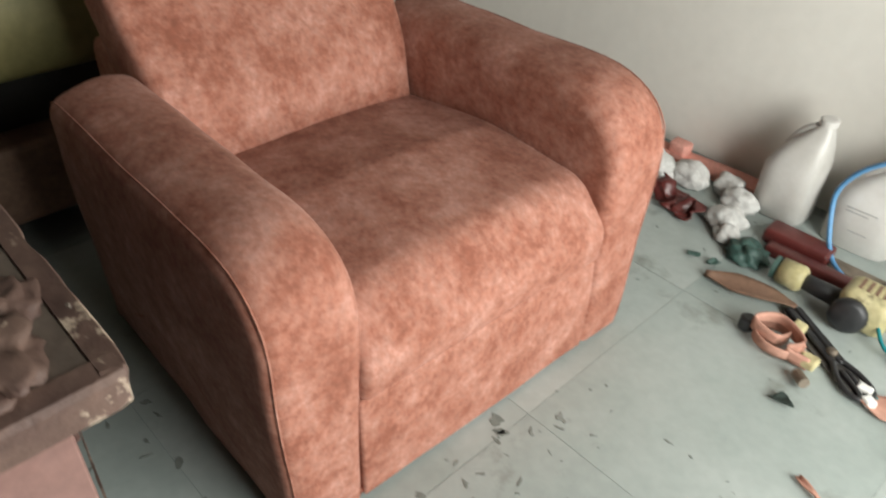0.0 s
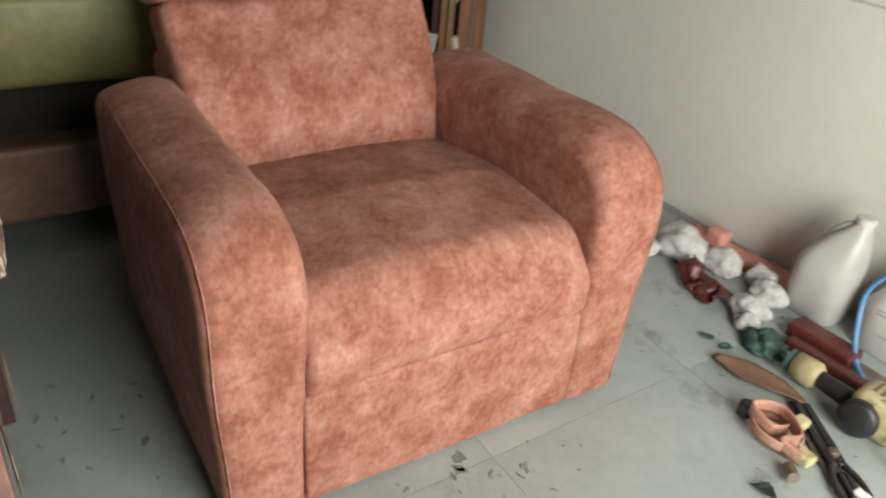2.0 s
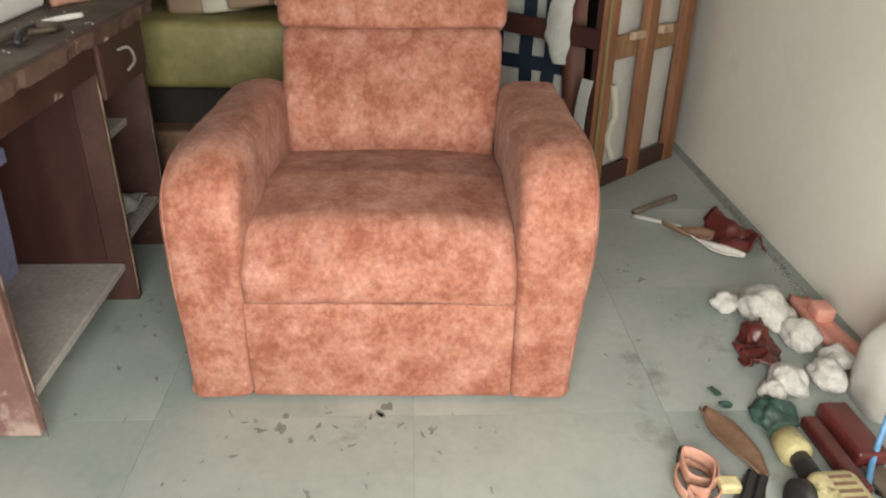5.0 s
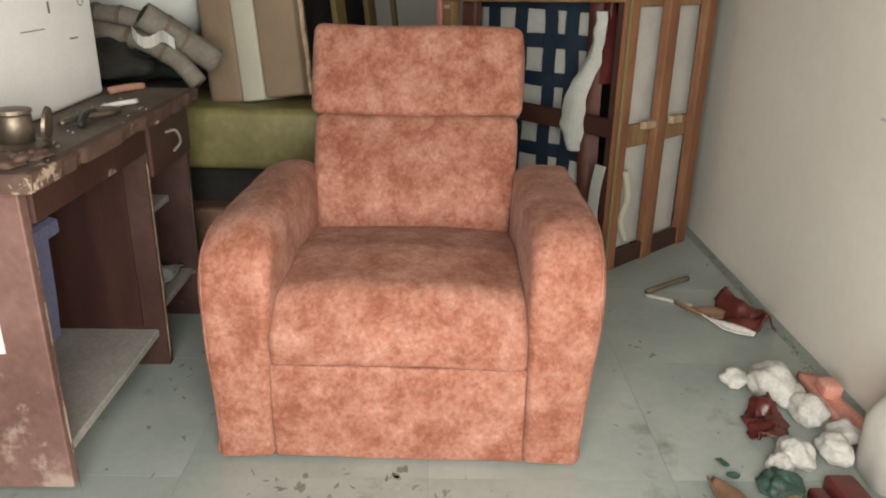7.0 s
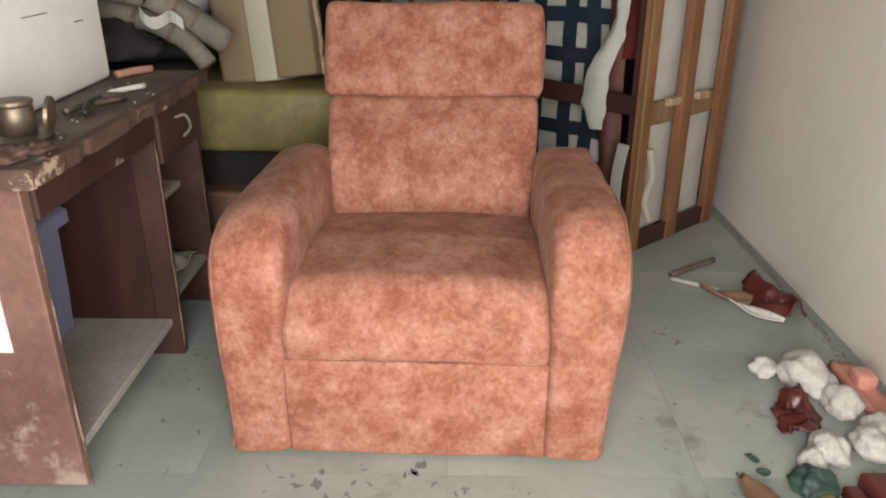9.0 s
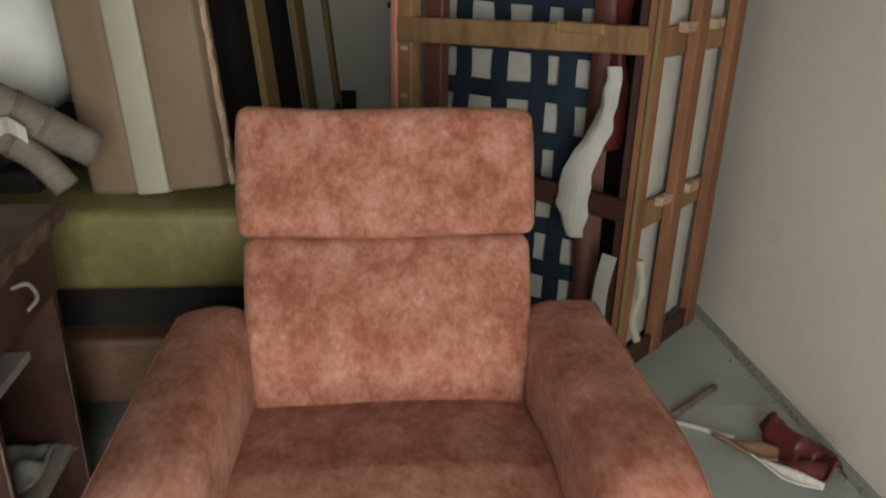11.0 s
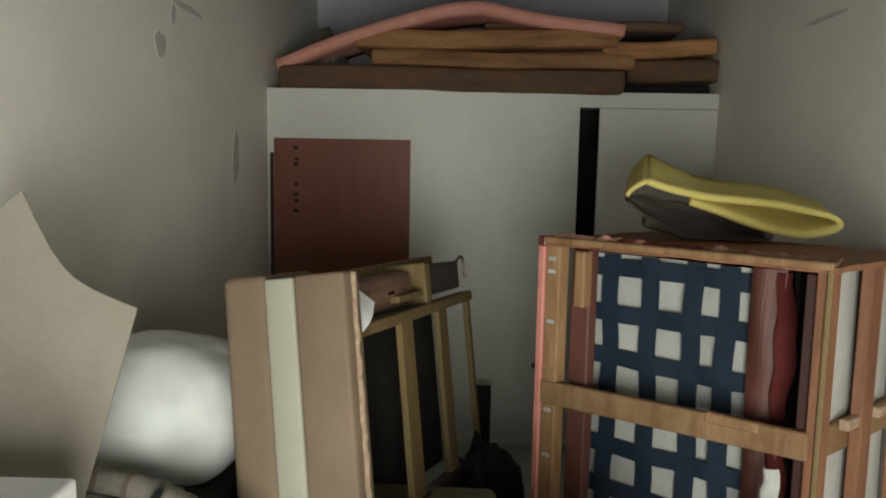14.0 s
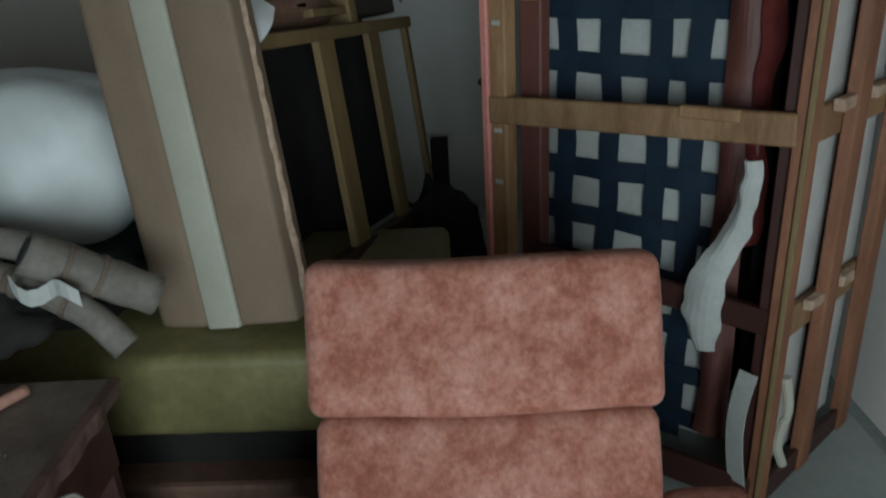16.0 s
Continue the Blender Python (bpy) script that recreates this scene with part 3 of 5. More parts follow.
# ---- the stripped sofa standing on its end ----
def strap(points, width, side, thick=0.003):
    """A flat band of webbing through points; side says which way it is wide."""
    s = Vector(side).normalized() * width / 2
    pts = spline(points, 5)
    return sheet(lambda u, v: pts[round(u * (len(pts) - 1))] + s * (2 * v - 1), len(pts) - 1, 2, thick)


def upended_sofa():
    # local x runs along the open seat side, y into the depth, z up its length
    s = thing("upended_sofa_frame", pose(-1.69, 0.487, 0, 0, 0, 54), "stripped wooden sofa frame standing on end with navy webbing", "sofa frame")
    w, dep, h = 0.82, 0.575, 1.50
    up = (0, 1, 0)
    racked = Matrix(((1, 0.19, 0, 0), (0, 0.98, 0, 0), (0, 0, 1, 0), (0, 0, 0, 1)))

    def piece(name, bm, material, parent, label=""):
        bmesh.ops.transform(bm, matrix=racked, verts=bm.verts)
        return part(name, bm, material, parent, label)

    def post(name, x, y, z0, z1, wx, wy, m="pine", label=""):
        return piece(name, box(x - wx / 2, x + wx / 2, y - wy / 2, y + wy / 2, z0, z1, 0.004, 1), m, s, label)

    # outer long rail with its salmon cover
    post("cover_strip", -0.022, 0.03, 0.02, h - 0.015, 0.024, 0.06, "pink_edge", "salmon leatherette cover strip")
    post("outer_rail", 0.018, 0.028, 0.0, h, 0.05, 0.045)
    post("inner_rail", 0.082, 0.075, 0.0, h - 0.02, 0.066, 0.04, "dull_red", "dull red stained rail")
    post("cover_cap", -0.020, 0.03, h - 0.015, h + 0.016, 0.030, 0.066, "maroon", "dark maroon cap of the cover")
    for z in (1.44, 1.40, 1.24, 0.95, 0.80):
        piece("staple_mark", box(0.004, 0.030, 0.0035, 0.0055, z, z + 0.012), "cloth", s, "pale staple patch")
    piece("bolt", lathe([(0.010, 0.0), (0.011, 0.035), (0.006, 0.04)], 12, pose(-0.034, 0.04, 1.08, 0, -90, 0)), "black_plastic", s, "black bolt end")
    post("corner_block", 0.098, 0.045, h - 0.20, h - 0.025, 0.035, 0.04)
    # top end board, ragged with torn cloth
    end = box(-0.03, w + 0.01, 0.0, dep, h - 0.012, h + 0.004, 0.0)
    bmesh.ops.subdivide_edges(end, edges=list(end.edges), cuts=10, use_grid_fill=True)
    piece("end_board", rough_up(end, 0.004, 14), "redwood", s, "dusty reddish end board")
    piece("end_rail", beam((-0.02, 0.012, h + 0.004), (w, 0.012, h + 0.004), 0.022, 0.028, up), "pine", s)
    for x0, x1, m, n in ((0.0, 0.30, "leather", 1), (0.22, 0.60, "maroon", 2), (0.50, 0.82, "tan", 3), (0.05, 0.14, "leather", 5)):
        def tear(u, v, x0=x0, x1=x1, n=n):
            q = x0 + (x1 - x0) * u
            return (q, 0.022 + 0.012 * noise.noise((q * 11, n, 0)) + 0.02 * v, h + 0.012 + v * (0.010 + 0.016 * noise.noise((q * 26, n, 3))))
        piece("torn_cover_edge", sheet(tear, 30, 3, 0.003), m, s, "torn edge of old covering")
    # cross rails of the seat side
    piece("cross_rail", beam((-0.01, 0.012, 1.013), (0.79, 0.012, 1.040), 0.075, 0.026, up), "pine", s)
    piece("splinter_block", box(0.53, 0.67, -0.006, 0.02, 1.045, 1.075, 0.004, 1), "pine", s)
    piece("cross_rail", beam((0.09, 0.05, 0.585), (0.78, 0.03, 0.555), 0.07, 0.026, up), "maroon_board", s, "dark red stained rail")
    piece("cross_rail", beam((0.03, 0.012, 0.05), (0.79, 0.012, 0.05), 0.09, 0.026, up), "maroon_board", s, "dark red stained rail")
    # lining cloth and the woven bands in front of it
    piece("lining", sheet(lambda u, v: (0.05 + 0.55 * u, 0.175 + 0.008 * math.sin(7 * u + 5 * v), 0.06 + 1.40 * v), 10, 20, 0.003), "cloth", s, "greyish white lining cloth")
    rows = 10
    for k, x in enumerate((0.015, 0.118, 0.252, 0.388, 0.488)):
        band = strap([(x + 0.004 * math.sin(i + k), 0.158 + 0.005 * (1 if (i + k) % 2 else -1), 0.04 + 1.42 * i / rows) for i in range(rows + 1)], 0.056, (1, 0, 0))
        piece("webbing_band", band, "navy", s)
    for k in range(rows):
        z = 0.11 + 0.1455 * k
        band = strap([(0.04 + 0.108 * i, 0.158 + 0.005 * (1 if (i + k) % 2 == 0 else -1), z + 0.003 * math.sin(i + 2 * k)) for i in range(6)], 0.056, (0, 0, 1))
        piece("webbing_band", band, "navy", s)
    # the torn maroon cover at the far rail and the dark hollow beside it
    piece("maroon_cover", sheet(lambda u, v: (0.565 + 0.085 * u + 0.006 * math.sin(13 * v), 0.135 - 0.02 * math.sin(3.1 * u) + 0.006 * math.sin(17 * v + 3 * u), 0.10 + 1.37 * v), 8, 40, 0.004), "dull_red", s, "torn dull red covering")
    piece("cover_fold", sheet(lambda u, v: (0.645 + 0.022 * u * (1 + 0.5 * math.sin(11 * v)) + 0.004 * math.sin(31 * v), 0.11 + 0.05 * u, 0.70 + 0.76 * v), 4, 40, 0.004), "maroon", s, "glossy maroon fold of the covering")
    # black sheet paints the shade of the hollow
    piece("hollow_back", box(0.60, 0.785, 0.30, 0.31, 0.03, 1.47), "dark", s, "black sheet standing in for the hollow's shade")
    post("inner_rail", 0.705, 0.20, 0.02, 1.47, 0.03, 0.06, "maroon_board", "dark red stained rail")
    post("corner_rail", 0.762, 0.05, 0.0, h - 0.02, 0.030, 0.05, "maroon_board", "dark red stained rail")
    post("corner_rail", 0.797, 0.034, 0.0, h, 0.036, 0.052, "redwood", "reddish stained rail")
    post("corner_bead", 0.812, 0.004, 0.0, h, 0.014, 0.012, "slat", "pale split edge of the rail")
    tongue = [(0.715, 0.97, 0.035), (0.712, 0.88, 0.055), (0.690, 0.78, 0.070), (0.645, 0.67, 0.105), (0.630, 0.58, 0.115), (0.640, 0.52, 0.100), (0.650, 0.465, 0.060)]
    mid = spline([Vector((x, wd, z)) for x, z, wd in tongue], 6)

    def hang(u, v):
        q = mid[round(u * (len(mid) - 1))]
        ragged = 0.010 * noise.noise((q.z * 22, v * 2.0, 1.5))
        return (q.x + 0.86 * q.y * (v - 0.5) + ragged, -0.014 - 0.020 * math.sin(3.1 * v) - 0.012 * noise.noise((q.z * 9, v * 1.4, 4.0)), q.z)

    piece("hanging_cloth", sheet(hang, len(mid) - 1, 6, 0.003), "cloth", s, "torn strip of white lining cloth")
    piece("hanging_cloth", sheet(lambda u, v: (0.735 + 0.05 * u - 0.02 * math.sin(3 * v), 0.004 - 0.014 * u, 0.08 + 0.34 * v), 3, 10, 0.003), "cloth", s, "torn strip of white lining cloth")
    # the underside, seen as a row of uprights with cloth behind
    side_x = w - 0.01
    piece("underside_cloth", sheet(lambda u, v: (side_x - 0.047 + 0.003 * math.sin(9 * v + 4 * u), 0.045 + 0.50 * u, 0.06 + 1.41 * v), 8, 20, 0.003), "liner", s, "white lining cloth under the sofa")
    for y, wd, mt in ((0.270, 0.068, "redwood"), (dep - 0.04, 0.07, "redwood")):
        piece("upright", box(side_x - 0.02, side_x + 0.012, y - wd / 2, y + wd / 2, 0.0, h, 0.004, 1), mt, s)
    for z in (1.03, 0.52):
        piece("short_rail", box(side_x - 0.042, side_x - 0.021, 0.05, dep - 0.02, z - 0.045, z + 0.04, 0.004, 1), "pine", s)
        for y in (0.17, 0.36):
            piece("knot_block", rough_up(box(side_x - 0.02, side_x + 0.006, y, y + 0.07, z + 0.02, z + 0.05, 0.005, 2), 0.004, 30), "chipped", s, "split wooden block")
    piece("bottom_board", box(side_x - 0.012, side_x + 0.004, 0.02, dep, 0.0, 0.075, 0.003, 1), "maroon_board", s, "dark red stained board")
    curl = spline([(side_x + 0.01, 0.06, 0.40), (side_x + 0.02, 0.075, 0.30), (side_x + 0.012, 0.06, 0.20), (side_x + 0.022, 0.085, 0.12)], 6)
    piece("cloth_curl", tube(curl, 0.012, 8), "cream", s, "frayed cream cloth edge")
    # black sheet closes the frame's back, shade put in as colour
    piece("back_frame", box(0.02, 0.60, dep - 0.03, dep - 0.01, 0.0, h - 0.02), "dark", s, "black sheet standing in for the hollow's shade")
    return s


upended_sofa()


# ---- the yellow foam on top of it ----
def foam_fold():
    base = Vector((-1.85, 1.10, 1.512))
    t = thing("yellow_foam_sheet", pose(*base), "yellow foam sheet folded into a loop on the sofa frame", "foam sheet")
    # a teardrop loop: the upper leaf runs to a round tip and folds back under itself; the third number is its rise towards the back
    loop = spline([Vector((y, z, up)) for y, z, up in ((0.795, 1.690, 0.085), (0.890, 1.662, 0.070), (0.986, 1.644, 0.055), (1.130, 1.632, 0.050), (1.225, 1.622, 0.048), (1.307, 1.606, 0.040), (1.372, 1.588, 0.034), (1.390, 1.566, 0.045), (1.350, 1.543, 0.074), (1.262, 1.532, 0.100), (1.1415, 1.556, 0.112), (1.023, 1.600, 0.088), (0.93, 1.628, 0.078))], 6)
    n = len(loop) - 1

    def leaf(u, v):
        q = loop[round(u * n)]
        ripple = 0.005 * noise.noise((7 * u, 3 * v, 2))
        return Vector((-1.739 - 0.27 * v - 0.03 * v * math.sin(5 * u), q.x + 0.05 * v, q.y + q.z * v + ripple)) - base

    part("folded_sheet", sheet(leaf, n, 8, 0.017), "yellow_foam", t, smooth=True)

    def flap(u, v):
        p = leaf(0.0, v)
        return p + Vector((-0.03 * u, -0.056 * u - 0.012 * math.sin(3.1 * u), -0.050 * u * (1 + 0.9 * v) + 0.003))

    part("turned_flap", sheet(flap, 7, 8, 0.013), "yellow_foam", t, "turned down foam flap", True)

    def bundle(u, v):
        y = 0.742 + 0.44 * u
        top = 1.655 - 0.110 * u ** 1.3
        foot = 1.620 - 0.108 * min(1.0, u / 0.40)
        x = -1.765 - 0.05 * math.sin(3.1 * v) + 0.016 * noise.noise((y * 12, v * 3, 0))
        return Vector((x, y, foot + (top - foot) * v + 0.008 * noise.noise((y * 17, 2, v)))) - base

    part("brown_wrapping", sheet(bundle, 22, 6, 0.010), "umber", t, "dark brown torn wrapping under the foam")
    part("dark_roll", rough_up(tube(spline([Vector(q) - base for q in ((-1.86, 0.82, 1.575), (-1.86, 0.95, 1.545), (-1.85, 1.10, 1.530), (-1.84, 1.22, 1.522))], 6), 0.045, 12, taper=[0.9 - 0.035 * k for k in range(19)]), 0.008, 22), "dirt", t, "dark brown roll under the foam", True)
    return t


foam_fold()


# ---- the olive sofa under the beige one ----
def olive_sofa():
    o = thing("olive_sofa", pose(-1.03, -0.45, 0), "olive leatherette sofa half hidden behind the armchair", "sofa")
    body = box(-0.75, 0.0, -0.45, 0.80, 0.43, 0.645, 0.03, 4)
    bmesh.ops.subdivide_edges(body, edges=[e for e in body.edges if e.calc_length() > 0.3], cuts=24)
    for v in body.verts:
        v.co.x += 0.006 * math.sin(v.co.y * 60) * noise.noise(v.co * 4)
    part("seat", body, "olive", o, smooth=True)
    part("lower_rail", box(-0.70, -0.01, -0.40, 0.75, 0.09, 0.285, 0.015, 2), "tan", o, "dull brown lower rail")
    # black block paints the shade between seat and lower rail
    part("inner_dark", box(-0.70, -0.10, -0.42, 0.76, 0.285, 0.43), "dark", o, "black filling for the shade under the seat")
    for y in (-0.36, 0.70):
        part("leg", box(-0.12, -0.05, y, y + 0.06, 0.0, 0.09, 0.004, 1), "maroon_board", o)
        part("leg", box(-0.68, -0.62, y, y + 0.06, 0.0, 0.09, 0.004, 1), "maroon_board", o)
    return o


olive_sofa()


# ---- the beige sofa standing on end on the olive one ----
def beige_sofa():
    foot = Vector((-1.15, -0.202, 0.648))
    lean = Vector((-0.137, -0.09, 0.765)).normalized()
    along = Vector((-1.3, 0.307, -0.13))
    along = (along - lean * along.dot(lean)).normalized()
    across = along.cross(lean)
    m = Matrix((-along, across, lean)).transposed().to_4x4()
    m.translation = foot
    turned = Matrix.Diagonal((-1, 1, 1, 1))

    def piece(name, bm, material, parent, label="", smooth=False):
        for v in bm.verts:  # the far end sits racked upwards
            v.co.z += 0.09 * max(0.0, v.co.x - 0.12) * max(0.0, v.co.z) / 0.785
        bmesh.ops.transform(bm, matrix=turned, verts=bm.verts)
        return part(name, bm, material, parent, label, smooth)

    b = thing("upended_beige_sofa", m, "beige sofa with a cream stripe standing on its end", "sofa")
    # local x runs away along the sofa's depth, y across its arm, z up
    h = 0.785
    piece("arm_roll", pillow(smooth_profile(fillet([(0.0, 0.0), (0.0, h + 0.016), (0.30, h + 0.016), (0.30, 0.0)], [0.03] * 4), 0.08), -0.140, 0.006, 0.03, 0.01, 4), "beige", b, smooth=True)
    piece("stripe", box(-0.006, 0.16, 0.0, 0.086, 0.0, h, 0.008, 2), "cream", b, "cream coloured stripe", True)
    piece("arm_panel", box(-0.004, 0.10, 0.087, 0.235, 0.004, h + 0.004, 0.012, 3), "beige", b, smooth=True)
    edge = tube(spline([(0.05, 0.238, z) for z in [0.004 + i * (h / 12) for i in range(13)]], 3), 0.008)
    piece("piping", rough_up(edge, 0.006, 30), "chipped", b, "frayed raw edge")
    piece("grey_flap", sheet(lambda u, v: (0.11 + 0.13 * u, 0.12 + 0.10 * v + 0.01 * math.sin(4 * u), h - 0.03 - 0.14 * v * (1 - 0.4 * u) + 0.02 * u), 6, 5, 0.004), "carton", b, "pale grey board flap")
    # black board paints the dark interior behind the slats
    piece("seat_back_board", box(0.10, 1.36, -0.02, 0.0, 0.0, h - 0.05), "dark", b, "black board for the shade inside the sofa")
    piece("outer_cover", box(0.31, 1.38, -0.14, -0.03, 0.03, h - 0.06, 0.02, 2), "beige", b)
    piece("top_rail", beam((0.10, 0.185, h - 0.165), (1.30, 0.185, h - 0.165), 0.05, 0.035), "slat", b)
    piece("top_rail", beam((0.10, 0.02, h - 0.02), (1.30, 0.02, h - 0.02), 0.05, 0.035), "slat", b)
    piece("top_board", box(0.50, 0.80, 0.03, 0.19, h - 0.12, h - 0.10), "slat", b)
    piece("end_block", box(0.74, 0.80, 0.02, 0.20, h - 0.15, h - 0.01, 0.004, 1), "slat", b)
    piece("bolster", pillow(smooth_profile(fillet([(0.18, h - 0.14), (0.18, h - 0.03), (0.72, h - 0.03), (0.72, h - 0.14)], [0.04] * 4), 0.1), 0.04, 0.16, 0.03, 0.01, 4), "tan", b, "brown stuffed edge", True)
    piece("bottom_rail", beam((0.10, 0.185, 0.03), (1.30, 0.185, 0.03), 0.05, 0.05), "maroon_board", b, "dark stained rail")
    for x, w in ((0.48, 0.11), (0.87, 0.10), (1.26, 0.04)):
        piece("slat", box(x, x + w, 0.175, 0.197, 0.0, h - 0.16, 0.003, 1), "slat", b)
    # solid block; dark umber plays the shade of an open hollow
    piece("end_box", box(0.84, 1.26, 0.03, 0.17, h - 0.13, h - 0.03, 0.006, 1), "umber", b, "solid end block coloured dark for a hollow's shade")
    piece("wire_hook", tube(spline([(1.24, 0.15, h - 0.05), (1.36, 0.16, h - 0.02), (1.38, 0.16, h - 0.10)]), 0.006), "steel", b, "bent wire hook")
    return b


beige_sofa()


# ---- the white sack, dark cloths and printed rolls behind the desk ----
def sack():
    t = thing("white_sack", pose(-1.42, -0.64, 1.00), "stuffed white polythene sack on dark cloths", "sack")
    bm = bmesh.new()
    bmesh.ops.create_uvsphere(bm, u_segments=72, v_segments=44, radius=1)
    for v in bm.verts:
        p = v.co
        r = (abs(p.x) ** 3 + abs(p.y) ** 3 + abs(p.z) ** 3) ** (-1 / 3)
        q = Vector((p.x * 0.25, p.y * 0.27, p.z * 0.225)) * (0.55 + 0.45 * r)
        crease = 0.012 * noise.noise(q * 8) - 0.014 * max(0.0, 0.25 - abs(noise.noise(q * 6 + Vector((4, 0, 0))))) - 0.008 * max(0.0, 0.2 - abs(noise.noise(q * 13)))
        v.co = q * (1 + crease * 4)
    part("bag", bm, "polythene", t, smooth=True)
    neck = sheet(lambda u, v: (0.17 + 0.05 * v + 0.012 * math.sin(19 * u), -0.18 + 0.14 * u, -0.17 - 0.05 * v + 0.012 * math.cos(23 * u)), 26, 5, 0.002)
    part("gathered_hem", neck, "polythene", t, "crumpled gathered hem", True)
    return t


sack()


def cloth_heap(name, place, size, material, label, seed, rough=0.35):
    bm = bmesh.new()
    bmesh.ops.create_uvsphere(bm, u_segments=44, v_segments=22, radius=1)
    for v in bm.verts:
        p = v.co.copy()
        if p.z < 0:
            p.z *= 0.15
        k = 1 + rough * noise.noise(p * 2.2 + Vector((seed, 0, 0))) + 0.14 * noise.noise(p * 6 + Vector((seed, 4, 0)))
        v.co = Vector((p.x * size[0] * k, p.y * size[1] * k, p.z * size[2] * k))
    low = min(v.co.z for v in bm.verts)
    for v in bm.verts:
        v.co.z -= low
    ob = part(name, bm, material, smooth=True)
    ob.matrix_world = pose(*place)
    return tagged(ob, label, "cloth")


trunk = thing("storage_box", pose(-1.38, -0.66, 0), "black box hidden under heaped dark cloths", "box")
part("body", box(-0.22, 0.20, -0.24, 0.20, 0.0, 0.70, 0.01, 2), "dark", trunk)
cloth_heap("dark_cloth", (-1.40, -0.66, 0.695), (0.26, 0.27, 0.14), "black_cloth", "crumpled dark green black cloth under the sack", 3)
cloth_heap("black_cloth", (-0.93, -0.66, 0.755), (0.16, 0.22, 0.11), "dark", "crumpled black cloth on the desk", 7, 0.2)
# tall black mound filling the gap behind the armchair
cloth_heap("black_cloth", (-2.12, 0.30, 0.0), (0.26, 0.20, 0.57), "dark", "tall black mound between the upended sofas", 13, 0.12)
cloth_heap("paper_scrap", (-1.16, -0.50, 0.80), (0.06, 0.07, 0.03), "green_scrap", "crumpled grey green plastic scrap", 5)


# ---- things on the desk ----
DESK = 0.7515


def carton():
    t = thing("white_carton", pose(-0.66, -0.465, DESK, 0, 0, 3.5), "large white foam carton with ink marks on the desk", "carton")
    part("body", box(0.0, 0.70, -0.46, 0.0, 0.0, 0.315, 0.012, 3), "carton", t, smooth=False)
    part("lid", box(-0.004, 0.704, -0.464, 0.005, 0.321, 0.372, 0.010, 3), "carton", t)
    ring = tube([(0.075 + 0.022 * math.cos(2 * math.pi * k / 28), 0.001, 0.275 + 0.031 * math.sin(2 * math.pi * k / 28)) for k in range(29)], 0.0010, 6)
    part("ink_ring", ring, "ink", t, "hand drawn ink ring")
    for x in (0.064, 0.075, 0.086):
        part("ink_stroke", box(x, x + 0.003, 0.001, 0.0022, 0.262, 0.288), "ink", t)
    part("ink_stroke", box(0.26, 0.268, 0.001, 0.0022, 0.235, 0.262, m=None), "ink", t)
    part("scuff", box(0.12, 0.17, 0.001, 0.0018, 0.165, 0.168), "ink", t)
    part("scuff", box(0.30, 0.42, 0.001, 0.0018, 0.20, 0.202), "ink", t)
    return t


carton()


def spool():
    t = thing("steel_spool", pose(0.02, -0.335, DESK), "tarnished steel spool with a round flange on the desk", "spool")
    part("base_flange", lathe([(0.020, 0), (0.060, 0.002), (0.062, 0.010), (0.034, 0.014)], 28), "steel", t)
    part("drum", lathe([(0.034, 0.0125), (0.034, 0.066), (0.031, 0.070)], 24), "steel", t, smooth=True)
    part("cap", lathe([(0.031, 0.0695), (0.036, 0.072), (0.036, 0.079), (0.02, 0.082)], 24), "steel", t)
    part("side_disc", lathe([(0.012, -0.004), (0.036, -0.003), (0.037, 0.004), (0.014, 0.007)], 24, pose(-0.058, 0.035, 0.038, 82, 0, 15)), "steel", t)
    part("screw", tube([(0.03, -0.03, 0.07), (0.045, -0.05, 0.095)], 0.006), "steel", t)
    return t


spool()


def small_bar(name, a, b, r, material, label, category, flat=1.0):
    bm = tube(spline([a, tuple((Vector(a) + Vector(b)) / 2 + Vector((0, 0, r * 0.2))), b], 4), r, 8, taper=None)
    if flat != 1.0:
        for v in bm.verts:
            v.co.z = a[2] + (v.co.z - a[2]) * flat
    ob = part(name, bm, material, smooth=True)
    return tagged(ob, label, category)


small_bar("wooden_handle", (-0.64, -0.44, DESK + 0.010), (-0.745, -0.385, DESK + 0.010), 0.011, "leather", "pinkish wooden tool handle lying on the desk", "tool handle")
small_bar("white_strip", (-0.40, -0.352, DESK + 0.008), (-0.50, -0.305, DESK + 0.008), 0.007, "paper", "narrow white plastic strip on the desk", "strip")


def pliers():
    t = thing("old_pliers", pose(-0.25, -0.325, DESK), "old dark steel pliers lying on the desk", "pliers")
    part("arm", tube(spline([(0.06, -0.03, 0.008), (0.0, -0.01, 0.012), (-0.09, 0.03, 0.008)]), 0.008), "steel", t, smooth=True)
    part("arm", tube(spline([(0.07, 0.02, 0.008), (0.0, 0.0, 0.018), (-0.10, -0.02, 0.008)]), 0.008), "black_plastic", t, smooth=True)
    part("jaw", rough_up(box(-0.13, -0.08, -0.018, 0.03, 0.0, 0.016, 0.004, 2), 0.003, 40), "steel", t)
    return t


pliers()


